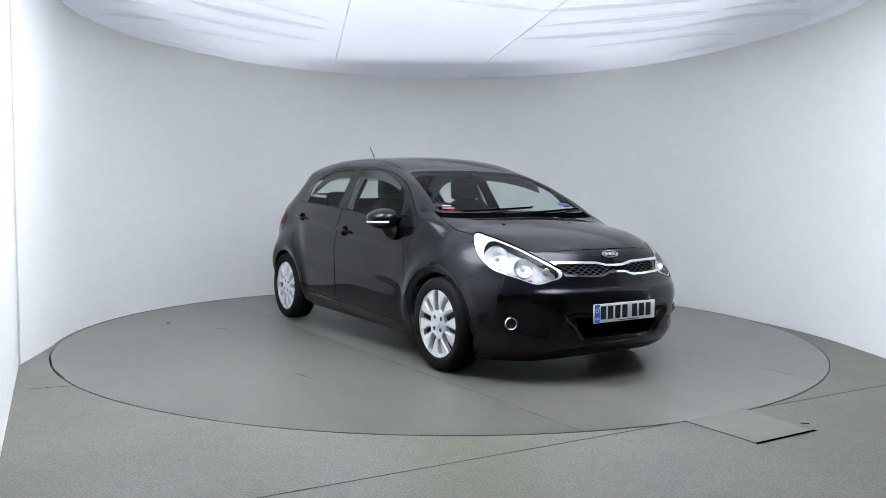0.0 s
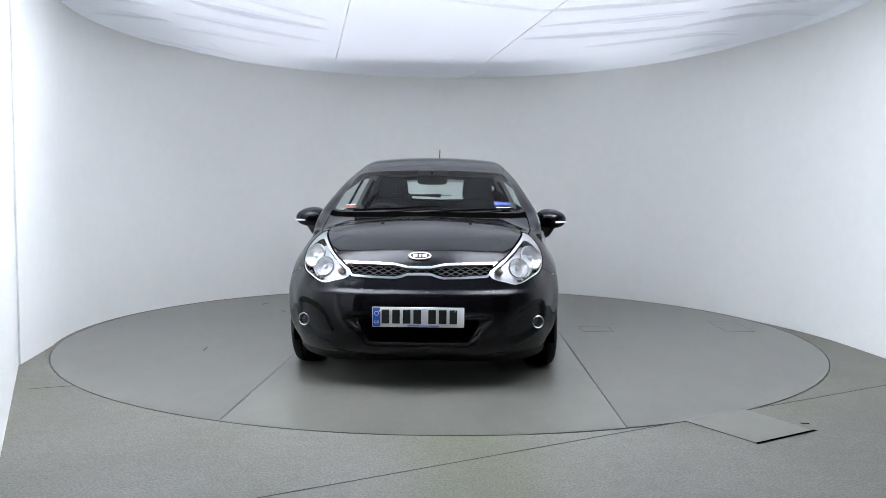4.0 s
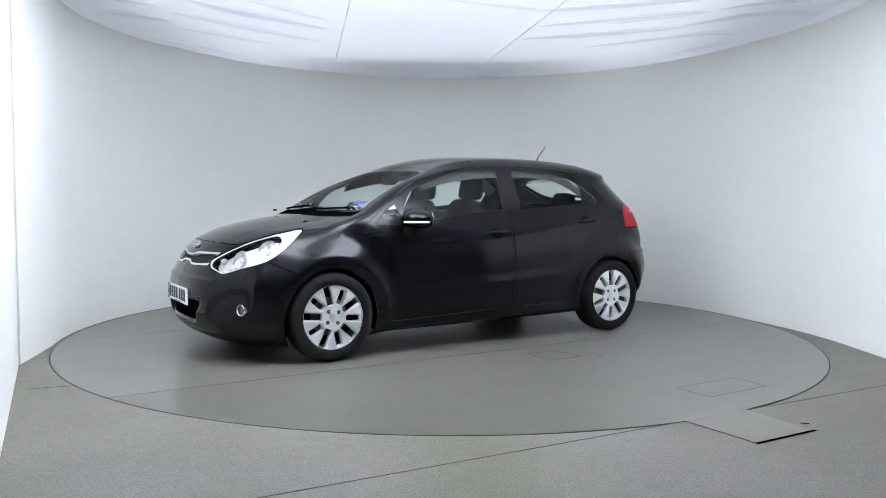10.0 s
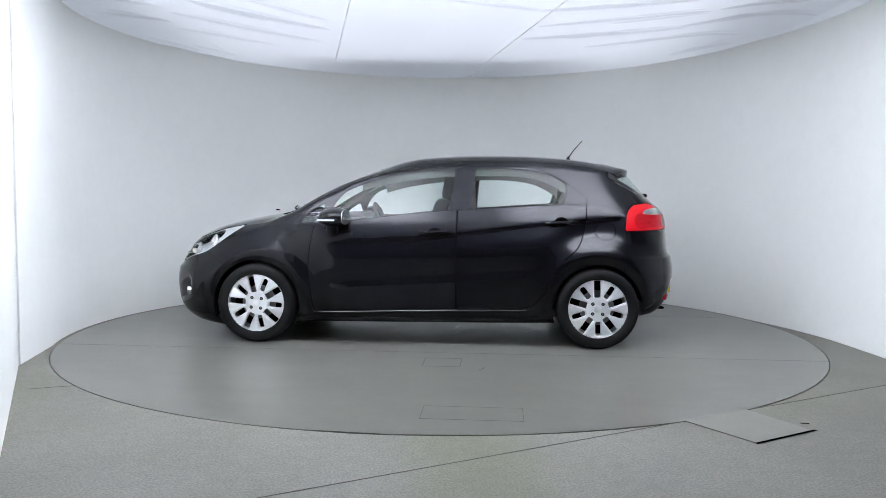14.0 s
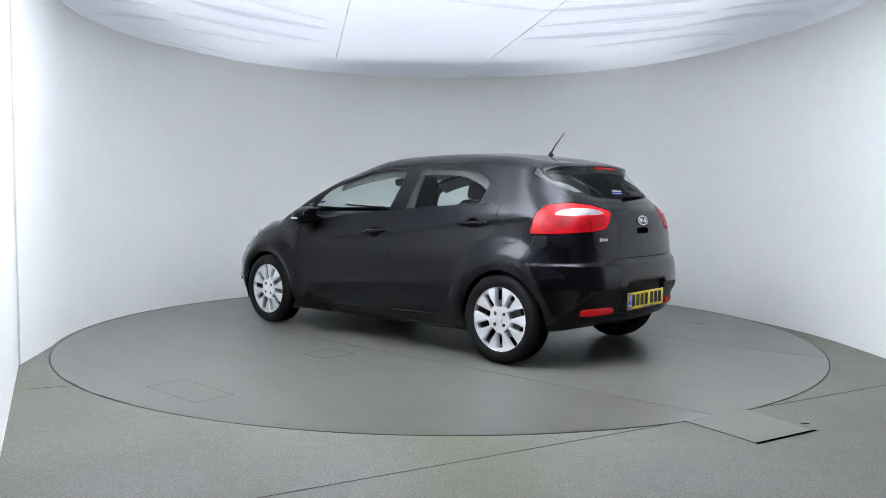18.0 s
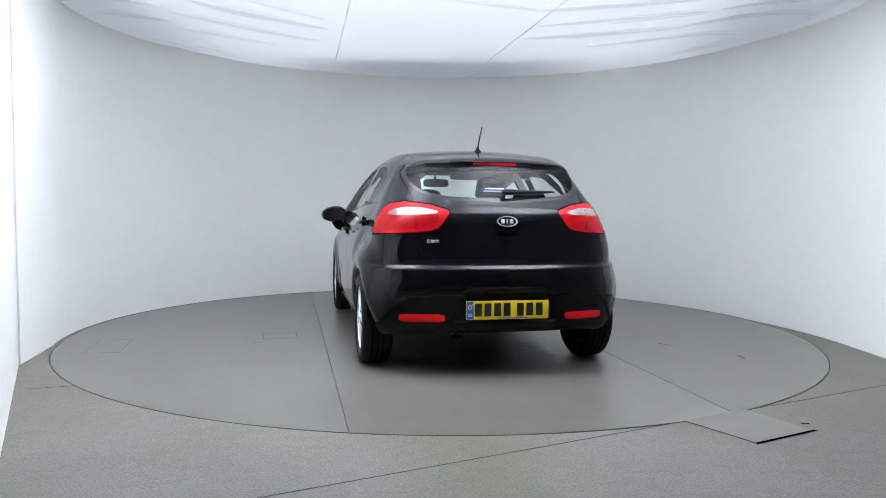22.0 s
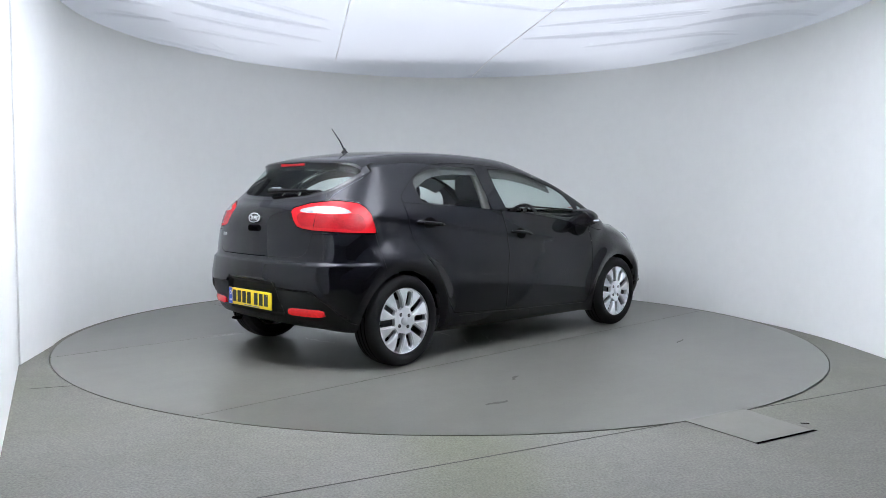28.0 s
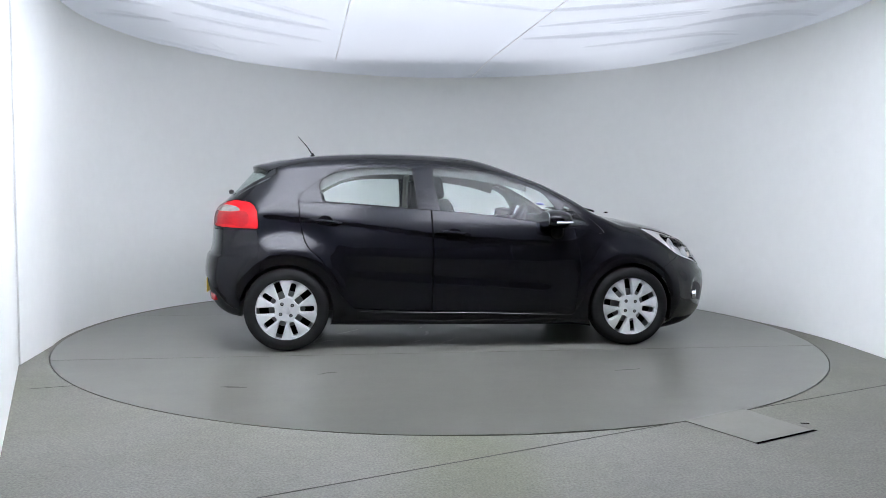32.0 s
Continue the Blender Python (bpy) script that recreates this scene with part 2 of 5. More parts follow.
def body(x, y, z):
    """The outer form of the car: below zero inside. Plan and side view meet in rounded edges."""
    y = np.abs(y)
    front, back = step01(x, .9, 1.7), step01(-x, .7, 1.5)
    # how far the sides lean in at each height
    lean = ease(z, [.1, .2, .3, .45, .6, .72, .85, 1.0, 1.12, 1.32, 1.45, 1.6], [.07, .048, .027, .013, .004, .002, .026, .081, .141, .250, .315, .39])
    lean_f = ease(z, [.1, .2, .3, .45, .55, .7, .8, .9, 1.0, 1.2, 1.6], [.07, .045, .02, .004, .004, .03, .07, .13, .2, .3, .45])
    lean = lean * (1 - front) + lean_f * front
    lean = lean + .012 * back * step01(z, .7, 1.0)
    tail = ease(z, [.1, .3, .55, .7, .85, .96, 1.03, 1.08, 1.26, 1.36, 1.5], [.1, .045, 0, .025, .045, .055, .085, .14, .32, .38, .45])
    nose = ease(z, [.1, .2, .3, .44, .55, .65, .735, .8, .9, 1.3], [.14, .05, .008, 0, .012, .05, .095, .14, .3, .9])
    shift = np.where(x > 0, nose * step01(x, .8, 1.9), -tail * step01(-x, .6, 1.7) * .85)
    d1 = plan_field(x + shift, y + lean)
    bow = np.where(x > 0, .16 * step01(x, -.2, .5) * step01(z, .92, 1.02) + .10 * step01(x, 1.5, 1.9), -.24 * step01(-x, 1.1, 1.6))
    crown = .10 * step01(x, .8, 1.3) + .10 * (1 - step01(x, .8, 1.3)) * step01(z, 1.2, 1.35) + .02
    d2 = side_field(x + bow * y * y, z + crown * y * y)
    k = .05 + .05 * front + .04 * step01(z, 1.25, 1.4)
    d = smax(d1, d2, k)
    # creases and hollows
    flank = step01(y, .5, .68)
    line = np.interp(-x, [-.9, -.1, .3, .8, 1.46, 1.6], [.765, .815, .854, .922, .98, .985])
    below = line - z
    d = d + flank * .011 * step01(below, -.012, .03) * (1 - step01(below, .04, .24)) * step01(-x, -.95, -.5) * (1 - step01(-x, 1.42, 1.5))
    low = .455 + .07 * (.6 - x) - z
    d = d + flank * .0085 * (1 - step01(low, -.045, .045)) * (1 - step01(-low, .03, .24)) * step01(x, -.98, -.6) * (1 - step01(x, .55, .85))
    for cx in (1.285, -1.285):
        r = np.hypot(x - cx, z - .3)
        d = d - flank * .022 * np.exp(-((r - .39) / .065) ** 2) * step01(z, .2, .4) + flank * (.018 if cx > 0 else .02) * np.exp(-((r - .56) / .08) ** 2) * step01(z, .5, .68) * (step01(x, .8, 1.15) if cx > 0 else step01(-x, .75, 1.1))
    snout, rump = step01(x, 1.6, 1.85), step01(-x, 1.45, 1.7)
    d = d - .015 * snout * (1 - step01(z, .548, .580)) * (1 - step01(y, .5, .72))
    d = d - .014 * rump * (1 - step01(z, .672, .70)) * step01(z, .3, .5)
    d = d + .017 * snout * step01(-fog_field(y, z), -.012, .05) + .03 * snout * step01(-mouth_field(y, z), -.008, .034)
    d = d + .028 * rump * step01(-recess_field(y, z), -.004, .02)
    d = d + .012 * rump * step01(-valance_field(y, z), -.003, .008)
    return d
# end body form


# ---- mesh helpers ----
def part(name, bm, material, parent=None, label="", smooth=True):
    """Links a bmesh as one mesh object under a thing or a part."""
    me = bpy.data.meshes.new(name)
    bm.to_mesh(me)
    bm.free()
    me.materials.append(material)
    for f in me.polygons:
        f.use_smooth = smooth
    if smooth:
        me.set_sharp_from_angle(angle=radians(35))
    ob = new(name, me)
    ob.parent = parent
    return tagged(ob, label) if label else ob


def box(bm, c, s, bevel=0.0, m=None):
    r = bmesh.ops.create_cube(bm, size=1)
    vs = r["verts"]
    bmesh.ops.scale(bm, vec=s, verts=vs)
    if bevel:
        es = list({e for v in vs for e in v.link_edges})
        r = bmesh.ops.bevel(bm, geom=es, offset=bevel, segments=2, affect="EDGES", profile=.5)
        vs = list({v for f in r["faces"] for v in f.verts} | {v for v in vs if v.is_valid})
    if m is not None:
        bmesh.ops.transform(bm, matrix=m, verts=vs)
    bmesh.ops.translate(bm, vec=c, verts=vs)
    return vs


def lathe(bm, outline, n, m=None, closed=False):
    """Turns an outline of (radius, height) about the y axis."""
    rings = []
    for i in range(n):
        a = 2 * math.pi * i / n
        rings.append([bm.verts.new((r * math.cos(a), h, r * math.sin(a))) for r, h in outline])
    k = len(outline)
    for i in range(n):
        for j in range(k if closed else k - 1):
            q = (rings[i][j], rings[(i + 1) % n][j], rings[(i + 1) % n][(j + 1) % k], rings[i][(j + 1) % k])
            try:
                bm.faces.new(q)
            except ValueError:
                pass
    vs = [v for r in rings for v in r]
    if m is not None:
        bmesh.ops.transform(bm, matrix=m, verts=vs)
    return vs


def extrude_outline(bm, pts, depth, m=None):
    """A flat outline (x, z) given depth along y."""
    a = [bm.verts.new((x, -depth / 2, z)) for x, z in pts]
    b = [bm.verts.new((x, depth / 2, z)) for x, z in pts]
    n = len(pts)
    bm.faces.new(a)
    bm.faces.new(b[::-1])
    for i in range(n):
        bm.faces.new((a[i], b[i], b[(i + 1) % n], a[(i + 1) % n]))
    if m is not None:
        bmesh.ops.transform(bm, matrix=m, verts=a + b)
    bmesh.ops.recalc_face_normals(bm, faces=bm.faces[:])
    return a + b


def tube(bm, line, radius, n=8, caps=True):
    """A round bar along a line; radius: one, or one for each point."""
    pts = [Vector(p) for p in line]
    rad = radius if isinstance(radius, (list, tuple)) else [radius] * len(pts)
    rings, up = [], Vector((0, 0, 1))
    for i, p in enumerate(pts):
        d = (pts[min(i + 1, len(pts) - 1)] - pts[max(i - 1, 0)]).normalized()
        a = d.cross(up if abs(d.z) < .95 else Vector((0, 1, 0))).normalized()
        b = d.cross(a)
        rings.append([bm.verts.new(p + rad[i] * (a * math.cos(2 * math.pi * k / n) + b * math.sin(2 * math.pi * k / n))) for k in range(n)])
    for r, s in zip(rings, rings[1:]):
        for k in range(n):
            bm.faces.new((r[k], r[(k + 1) % n], s[(k + 1) % n], s[k]))
    if caps:
        bm.faces.new(rings[0][::-1])
        bm.faces.new(rings[-1])
    return [v for r in rings for v in r]


def surface_net(f, lo, hi, h):
    """Quads on the zero level of f, one point to a cell."""
    lo = np.array(lo)
    n = np.ceil((np.array(hi) - lo) / h).astype(int) + 1
    g = np.stack(np.meshgrid(*[lo[i] + np.arange(n[i]) * h for i in range(3)], indexing="ij"), -1)
    val = f(g[..., 0], g[..., 1], g[..., 2])
    total, count = np.zeros((*(n - 1), 3)), np.zeros(n - 1)
    for ax in range(3):
        a = [slice(None)] * 3
        b = [slice(None)] * 3
        a[ax], b[ax] = slice(0, -1), slice(1, None)
        va, vb = val[tuple(a)], val[tuple(b)]
        hit = (va < 0) != (vb < 0)
        t = np.where(hit, va / np.where(hit, va - vb, 1), 0)
        p = g[tuple(a)].copy()
        p[..., ax] += t * h
        o = [i for i in range(3) if i != ax]
        for s in (0, 1):
            for r in (0, 1):
                src, dst = [slice(None)] * 3, [slice(None)] * 3
                for k, q in ((o[0], s), (o[1], r)):
                    src[k] = slice(0, n[k] - 1) if q == 0 else slice(1, n[k])
                hh = hit[tuple(src)]
                total += np.where(hh[..., None], p[tuple(src)], 0)
                count += hh
    live = count > 0
    ids = np.full(n - 1, -1)
    ids[live] = np.arange(live.sum())
    verts = total[live] / count[live][:, None]
    quads = []
    for ax in range(3):
        o = [i for i in range(3) if i != ax]
        a, b = [slice(1, -1)] * 3, [slice(1, -1)] * 3
        a[ax], b[ax] = slice(0, -1), slice(1, None)
        va, vb = val[tuple(a)], val[tuple(b)]
        idx = np.argwhere((va < 0) != (vb < 0))
        ins = va[(va < 0) != (vb < 0)] < 0
        base = idx.copy()
        base[:, o[0]] += 1
        base[:, o[1]] += 1
        c = []
        for s, r in ((0, 0), (1, 0), (1, 1), (0, 1)):
            q = base.copy()
            q[:, o[0]] -= s
            q[:, o[1]] -= r
            c.append(ids[q[:, 0], q[:, 1], q[:, 2]])
        q = np.stack(c, 1)
        flip = ins if ax != 1 else ~ins
        q[~flip] = q[~flip][:, ::-1]
        quads.append(q)
    return verts, np.concatenate(quads)


def slope(f, v, e=.002):
    g = np.stack([f(v[:, 0] + e, v[:, 1], v[:, 2]) - f(v[:, 0] - e, v[:, 1], v[:, 2]), f(v[:, 0], v[:, 1] + e, v[:, 2]) - f(v[:, 0], v[:, 1] - e, v[:, 2]),
                  f(v[:, 0], v[:, 1], v[:, 2] + e) - f(v[:, 0], v[:, 1], v[:, 2] - e)], 1) / (2 * e)
    return g


class Shell:
    """A skin of polygons that can be cut along lines; each polygon knows its panel."""

    def __init__(self, verts, quads, name):
        self.v = [tuple(p) for p in verts]
        self.polys = [list(q) for q in quads]
        self.tag = [name] * len(self.polys)

    def cut(self, field, inside, among):
        """Where field < 0, polygons of the panels in among become inside."""
        val = field(np.array(self.v))
        made = {}
        polys, tags = [], []
        val = list(np.where(np.abs(val) < 1e-5, 1e-5, val))
        for p, t in zip(self.polys, self.tag):
            if t not in among:
                polys.append(p)
                tags.append(t)
                continue
            neg = [val[i] < 0 for i in p]
            if all(neg):
                polys.append(p)
                tags.append(inside)
                continue
            if not any(neg):
                polys.append(p)
                tags.append(t)
                continue
            pin, pout = [], []
            for k, i in enumerate(p):
                j = p[(k + 1) % len(p)]
                (pin if neg[k] else pout).append(i)
                if neg[k] != neg[(k + 1) % len(p)]:
                    key = (min(i, j), max(i, j))
                    if key not in made:
                        s = val[key[0]] / (val[key[0]] - val[key[1]])
                        a, b = self.v[key[0]], self.v[key[1]]
                        made[key] = len(self.v)
                        self.v.append(tuple(a[c] + s * (b[c] - a[c]) for c in range(3)))
                        val.append(0.0)
                    pin.append(made[key])
                    pout.append(made[key])
            for q, n in ((pin, inside), (pout, t)):
                if len(q) > 2:
                    polys.append(q)
                    tags.append(n)
        self.polys, self.tag = polys, tags

    def settle(self, f, rounds=3):
        v = np.array(self.v)
        for _ in range(rounds):
            g = slope(f, v)
            d = f(v[:, 0], v[:, 1], v[:, 2]) / np.maximum((g * g).sum(1), .05)
            v = v - np.clip(d, -.02, .02)[:, None] * g
        g = slope(f, v)
        self.pts = v
        self.nor = g / np.maximum(np.linalg.norm(g, axis=1, keepdims=True), 1e-9)

    def panel(self, name, tag, material, parent, side=0, label="", push=0.0):
        """One panel as a mesh. side: 1 left, -1 right, 0 both halves joined."""
        ps = [p for p, t in zip(self.polys, self.tag) if t == tag]
        used = sorted({i for p in ps for i in p})
        where = {i: k for k, i in enumerate(used)}
        p, n = self.pts[used], self.nor[used]
        p = p + push * n
        verts, faces, nors = [], [], []
        for s in ((1, -1) if side == 0 else (side,)):
            o = len(verts)
            verts += [(a[0], s * a[1], a[2]) for a in p]
            nors += [(a[0], s * a[1], a[2]) for a in n]
            faces += [[where[i] + o for i in (q if s > 0 else q[::-1])] for q in ps]
        me = bpy.data.meshes.new(name)
        me.from_pydata(verts, [], faces)
        for f in me.polygons:
            f.use_smooth = True
        me.materials.append(material)
        me.normals_split_custom_set_from_vertices(nors)
        ob = new(name, me)
        ob.parent = parent
        return tagged(ob, label) if label else ob


# ---- the studio ----
# an unseen slab, added over all, keeps outside light away
R_TABLE = 2.950
TABLE_AT = (.008, -.030)
CEIL = 2.69


def wall_line():
    """The inner face of the studio wall on the floor: round behind the table, then straight towards the camera."""
    bend = spline([(3.185, -1.9), (3.17, -1.2), (3.145, -.35), (3.06, .15), (2.925, .62)], 8)
    pts = [tuple(q) for q in bend]
    a0, a1 = math.radians(13.5), math.radians(197)
    for i in range(61):
        a = a0 + (a1 - a0) * i / 60
        pts.append((2.985 * math.cos(a), 2.985 * math.sin(a)))
    pts += [(-2.73, -1.53)]
    return pts


def sweep_wall(name, pts, z0, z1, thick, material, label, rows=1):
    bm = bmesh.new()
    n = len(pts)
    P = [Vector((*p, 0)) for p in pts]
    out = []
    for i in range(n):
        d = (P[min(i + 1, n - 1)] - P[max(i - 1, 0)]).normalized()
        out.append(P[i] + thick * Vector((d.y, -d.x, 0)))
    ring = [[bm.verts.new((q.x, q.y, z)) for q, z in ((P[i], z0), (P[i], z1), (out[i], z1), (out[i], z0))] for i in range(n)]
    for i in range(n - 1):
        for k in range(4):
            bm.faces.new((ring[i][k], ring[i + 1][k], ring[i + 1][(k + 1) % 4], ring[i][(k + 1) % 4]))
    bm.faces.new(ring[0][::-1])
    bm.faces.new(ring[-1])
    bmesh.ops.recalc_face_normals(bm, faces=bm.faces[:])
    return tagged(part(name, bm, material), label, "wall", kind="structure")


sweep_wall("wall_back", wall_line(), 0, 3.1, .12, WALL, "curved white-painted studio wall behind the turntable")
sweep_wall("wall_wing", [(-2.735, -1.545), (-1.60, -3.79)], 0, 3.1, .10, WALL, "white-painted wing wall beside the turntable")
# unseen wall added round the camera so that the body panels mirror something dark
sweep_wall("wall_rear", [(-1.66, -3.86), (-3.2, -4.4), (-3.2, -7.7), (3.3, -7.7), (3.19, -1.92)], 0, 3.1, .12, WALL_DARK, "unseen dark wall added behind the camera to darken reflections")


def floor_sheet():
    bm = bmesh.new()
    n = 128
    inner = [bm.verts.new((TABLE_AT[0] + (R_TABLE + .008) * math.cos(2 * math.pi * i / n), TABLE_AT[1] + (R_TABLE + .008) * math.sin(2 * math.pi * i / n), 0)) for i in range(n)]
    outer = []
    for i in range(n):
        c, s = math.cos(2 * math.pi * i / n), math.sin(2 * math.pi * i / n)
        k = 12 / max(abs(c), abs(s))
        outer.append(bm.verts.new((k * c, k * s, 0)))
    low = [bm.verts.new((v.co.x, v.co.y, -.1)) for v in inner]
    for i in range(n):
        j = (i + 1) % n
        bm.faces.new((inner[i], outer[i], outer[j], inner[j]))
        bm.faces.new((low[i], inner[i], inner[j], low[j]))
    bm.faces.new(low)
    return tagged(part("floor", bm, CONCRETE, smooth=False), "grey concrete studio floor with fine cracks", "floor", kind="structure")


floor_sheet()


TABLE_MID = deck_mat("table_middle", (.143, .141, .121), .276)


def turntable():
    base = new("turntable")
    tagged(base, "round grey concrete turntable set flush in the floor", "turntable")
    # three strips with narrow joints
    n = 160
    for name, lo, hi, mt in (("deck_strip", -R_TABLE, -.998, TABLE), ("deck_strip", -.993, .993, TABLE_MID), ("deck_strip", .998, R_TABLE, TABLE)):
        bm = bmesh.new()
        pts = []
        for s in (1, -1):
            ys = np.linspace(lo, hi, 60)
            ys = ys if s > 0 else ys[::-1]
            pts += [(s * math.sqrt(max(R_TABLE**2 - y * y, 0)), y) for y in ys]
        keep = []
        for q in pts:
            if not keep or (Vector(q) - Vector(keep[-1])).length > 1e-4:
                keep.append(q)
        if (Vector(keep[0]) - Vector(keep[-1])).length < 1e-4:
            keep.pop()
        f = bm.faces.new([bm.verts.new((x, y, .002)) for x, y in keep])
        r = bmesh.ops.extrude_face_region(bm, geom=[f])
        bmesh.ops.translate(bm, vec=(0, 0, -.05), verts=[v for v in r["geom"] if isinstance(v, bmesh.types.BMVert)])
        bmesh.ops.recalc_face_normals(bm, faces=bm.faces[:])
        part(name, bm, mt, base, smooth=False)
    return base


table = turntable()


def canopy():
    """The stretched white cloth under the lamps, with creases that run round to the seams."""
    xs = np.linspace(-3.1, 3.25, 421)
    ys = np.concatenate([np.linspace(-7.55, -.9, 24, endpoint=False), np.linspace(-.9, 3.0, 320)])
    nx, ny = len(xs) - 1, len(ys) - 1
    gx, gy = np.meshgrid(xs, ys)
    z = np.full(gx.shape, CEIL)
    rng = np.random.RandomState(5)

    def crease(x0, y0, x1, y1, amp, bow):
        """One long fold of the cloth: a dip with a ridge beside it."""
        nonlocal z
        dx, dy = x1 - x0, y1 - y0
        long = math.hypot(dx, dy)
        u = ((gx - x0) * dx + (gy - y0) * dy) / long**2
        d = ((gy - y0) * dx - (gx - x0) * dy) / long - bow * long * u * (1 - u)
        w = 1.7 * (np.clip(u, 0, 1) * np.clip(1 - u, 0, 1) * 4) ** .6
        wide = .013
        z = z - amp * w * (np.exp(-((d - wide) / wide) ** 2) - .8 * np.exp(-((d + wide) / wide) ** 2))

    # folds of the half over the wing wall, then of the other half
    for x0, y0, x1, y1, amp in ((-2.95, -.04, -2.45, .58, .012), (-2.65, -.19, -2.35, .04, .008), (-2.35, .24, -1.2, 1.37, .016), (-2.04, -.13, -1.04, .82, .016), (-2.1, -.21, -1.5, .4, .008),
                                (-1.6, -.23, -1.0, .46, .009), (-2.5, .81, -1.66, 1.58, .010), (-2.52, 1.36, -2.2, 1.85, .008), (-2.95, .87, -2.24, 2.03, .014)):
        crease(x0, y0, x1, y1, amp, .05)
        crease(x0 + .12 + .1 * rng.rand(), y0 + .02, x0 + .75 * (x1 - x0), y0 + .68 * (y1 - y0), amp * .45, .06)
    for x0, y0, x1, y1, amp in ((.05, -.26, .9, .05, .010), (.8, .06, 2.1, -.36, .016), (.86, .64, 2.25, .02, .012), (.78, 1.18, 2.25, .6, .018), (2.15, .6, 3.0, -.29, .014), (1.45, 1.53, 2.75, .68, .013),
                                (2.3, -.03, 2.8, -.45, .010), (1.5, .5, 2.26, .07, .008), (2.38, 1.62, 2.78, .9, .012), (.30, 2.9, .76, 2.86, .010)):
        crease(x0, y0, x1, y1, amp, -.05)
        crease(x0 + .3 * (x1 - x0), y0 + .25 * (y1 - y0) - .05, x1 - .05, y1 - .04 - .05 * rng.rand(), amp * .45, -.06)
    z = z + .004 * np.sin(2.1 * gx + .7 * gy) * np.sin(1.3 * gy - .4 * gx)
    r = np.hypot(gx, np.maximum(gy, 0))
    z = z - .10 * np.clip((r - 2.45) / .55, 0, 1) ** 2.2
    verts = np.stack([gx, gy, z], -1).reshape(-1, 3).tolist()
    w = nx + 1
    faces = [(j * w + i, j * w + i + 1, (j + 1) * w + i + 1, (j + 1) * w + i) for j in range(ny) for i in range(nx) if math.hypot(xs[i], max(ys[j], 0)) < 3.1 or ys[j] < 0]
    me = bpy.data.meshes.new("ceiling")
    me.from_pydata(verts, [], faces)
    for f in me.polygons:
        f.use_smooth = True
    me.materials.append(CLOTH)
    return tagged(new("ceiling", me), "stretched white cloth ceiling glowing with the lamps behind it", "ceiling", kind="structure")


def cord(a, b):
    bm = bmesh.new()
    tube(bm, [a, b], .0055, 8)
    return tagged(part("ceiling_cord", bm, CORD), "taut white cord under the cloth ceiling", "cord")


def strip(name, a, b, wide, material, parent=None, z=.0006, thick=.001):
    """A flat narrow strip on the floor from a to b."""
    a, b = Vector((*a, z)), Vector((*b, z))
    d = (b - a).normalized()
    n = Vector((-d.y, d.x, 0)) * wide / 2
    bm = bmesh.new()
    low = [bm.verts.new(p) for p in (a - n, b - n, b + n, a + n)]
    top = [bm.verts.new(v.co + Vector((0, 0, thick))) for v in low]
    bm.faces.new(top)
    for i in range(4):
        bm.faces.new((low[i], low[(i + 1) % 4], top[(i + 1) % 4], top[i]))
    bmesh.ops.recalc_face_normals(bm, faces=bm.faces[:])
    return part(name, bm, material, parent, smooth=False)


JOINT = mat("joint_dirt", (.058, .055, .048), .9, vary=.3, scale=30)
SEAM = mat("filled_seam", (.098, .096, .084), .6, vary=.3, scale=12)
WET_GLINT = mat("pale_wet_glint", (.48, .48, .46), .6, vary=.3, scale=40)
STAIN = mat("dark_stain", (.100, .098, .088), .5, vary=.3, scale=40)
PATCH = mat("smooth_patch", (.168, .164, .142), .5, vary=.08, scale=4, bump=.15, bump_scale=90)
CLOTH = bpy.data.materials.new("white_cloth")
CLOTH.use_nodes = True
_t = CLOTH.node_tree
_t.nodes.remove(_t.nodes["Principled BSDF"])
_d, _l, _m = (_t.nodes.new("ShaderNode" + k) for k in ("BsdfDiffuse", "BsdfTranslucent", "MixShader"))
_d.inputs[0].default_value = _l.inputs[0].default_value = (.82, .85, .905, 1)
_m.inputs[0].default_value = .5
_t.links.new(_d.outputs[0], _m.inputs[1])
_t.links.new(_l.outputs[0], _m.inputs[2])
_t.links.new(_m.outputs[0], _t.nodes["Material Output"].inputs[0])
CORD = CLOTH.copy()
CORD.name = "white_cord"
for _n in CORD.node_tree.nodes:
    if _n.type in ("BSDF_DIFFUSE", "BSDF_TRANSLUCENT"):
        _n.inputs[0].default_value = (.97, .97, .98, 1)
    elif _n.type == "MIX_SHADER":
        _n.inputs[0].default_value = .7
canopy()
roof = bmesh.new()
box(roof, (0, -2.2, 3.16), (7.2, 11.4, .1))
tagged(part("light_block_slab", roof, WALL, smooth=False), "unseen white slab added above the cloth ceiling to block light", "roof", kind="structure")
cord((-1.20, 2.30, CEIL - .012), (-.62, -.9, CEIL - .012))
cord((.37, 2.93, CEIL - .09), (.52, 2.3, CEIL - .015))
cord((.52, 2.3, CEIL - .014), (1.08, -.9, CEIL - .012))
for a, b, w in (((-2.4, -4.69), (1.229, -2.716), .007), ((1.62, -2.503), (3.1, -1.70), .007), ((-2.337, -2.171), (-2.1, -2.078), .006)):
    tagged(strip("floor_joint", a, b, w, JOINT), "thin dirty joint in the concrete floor", "joint", kind="structure")
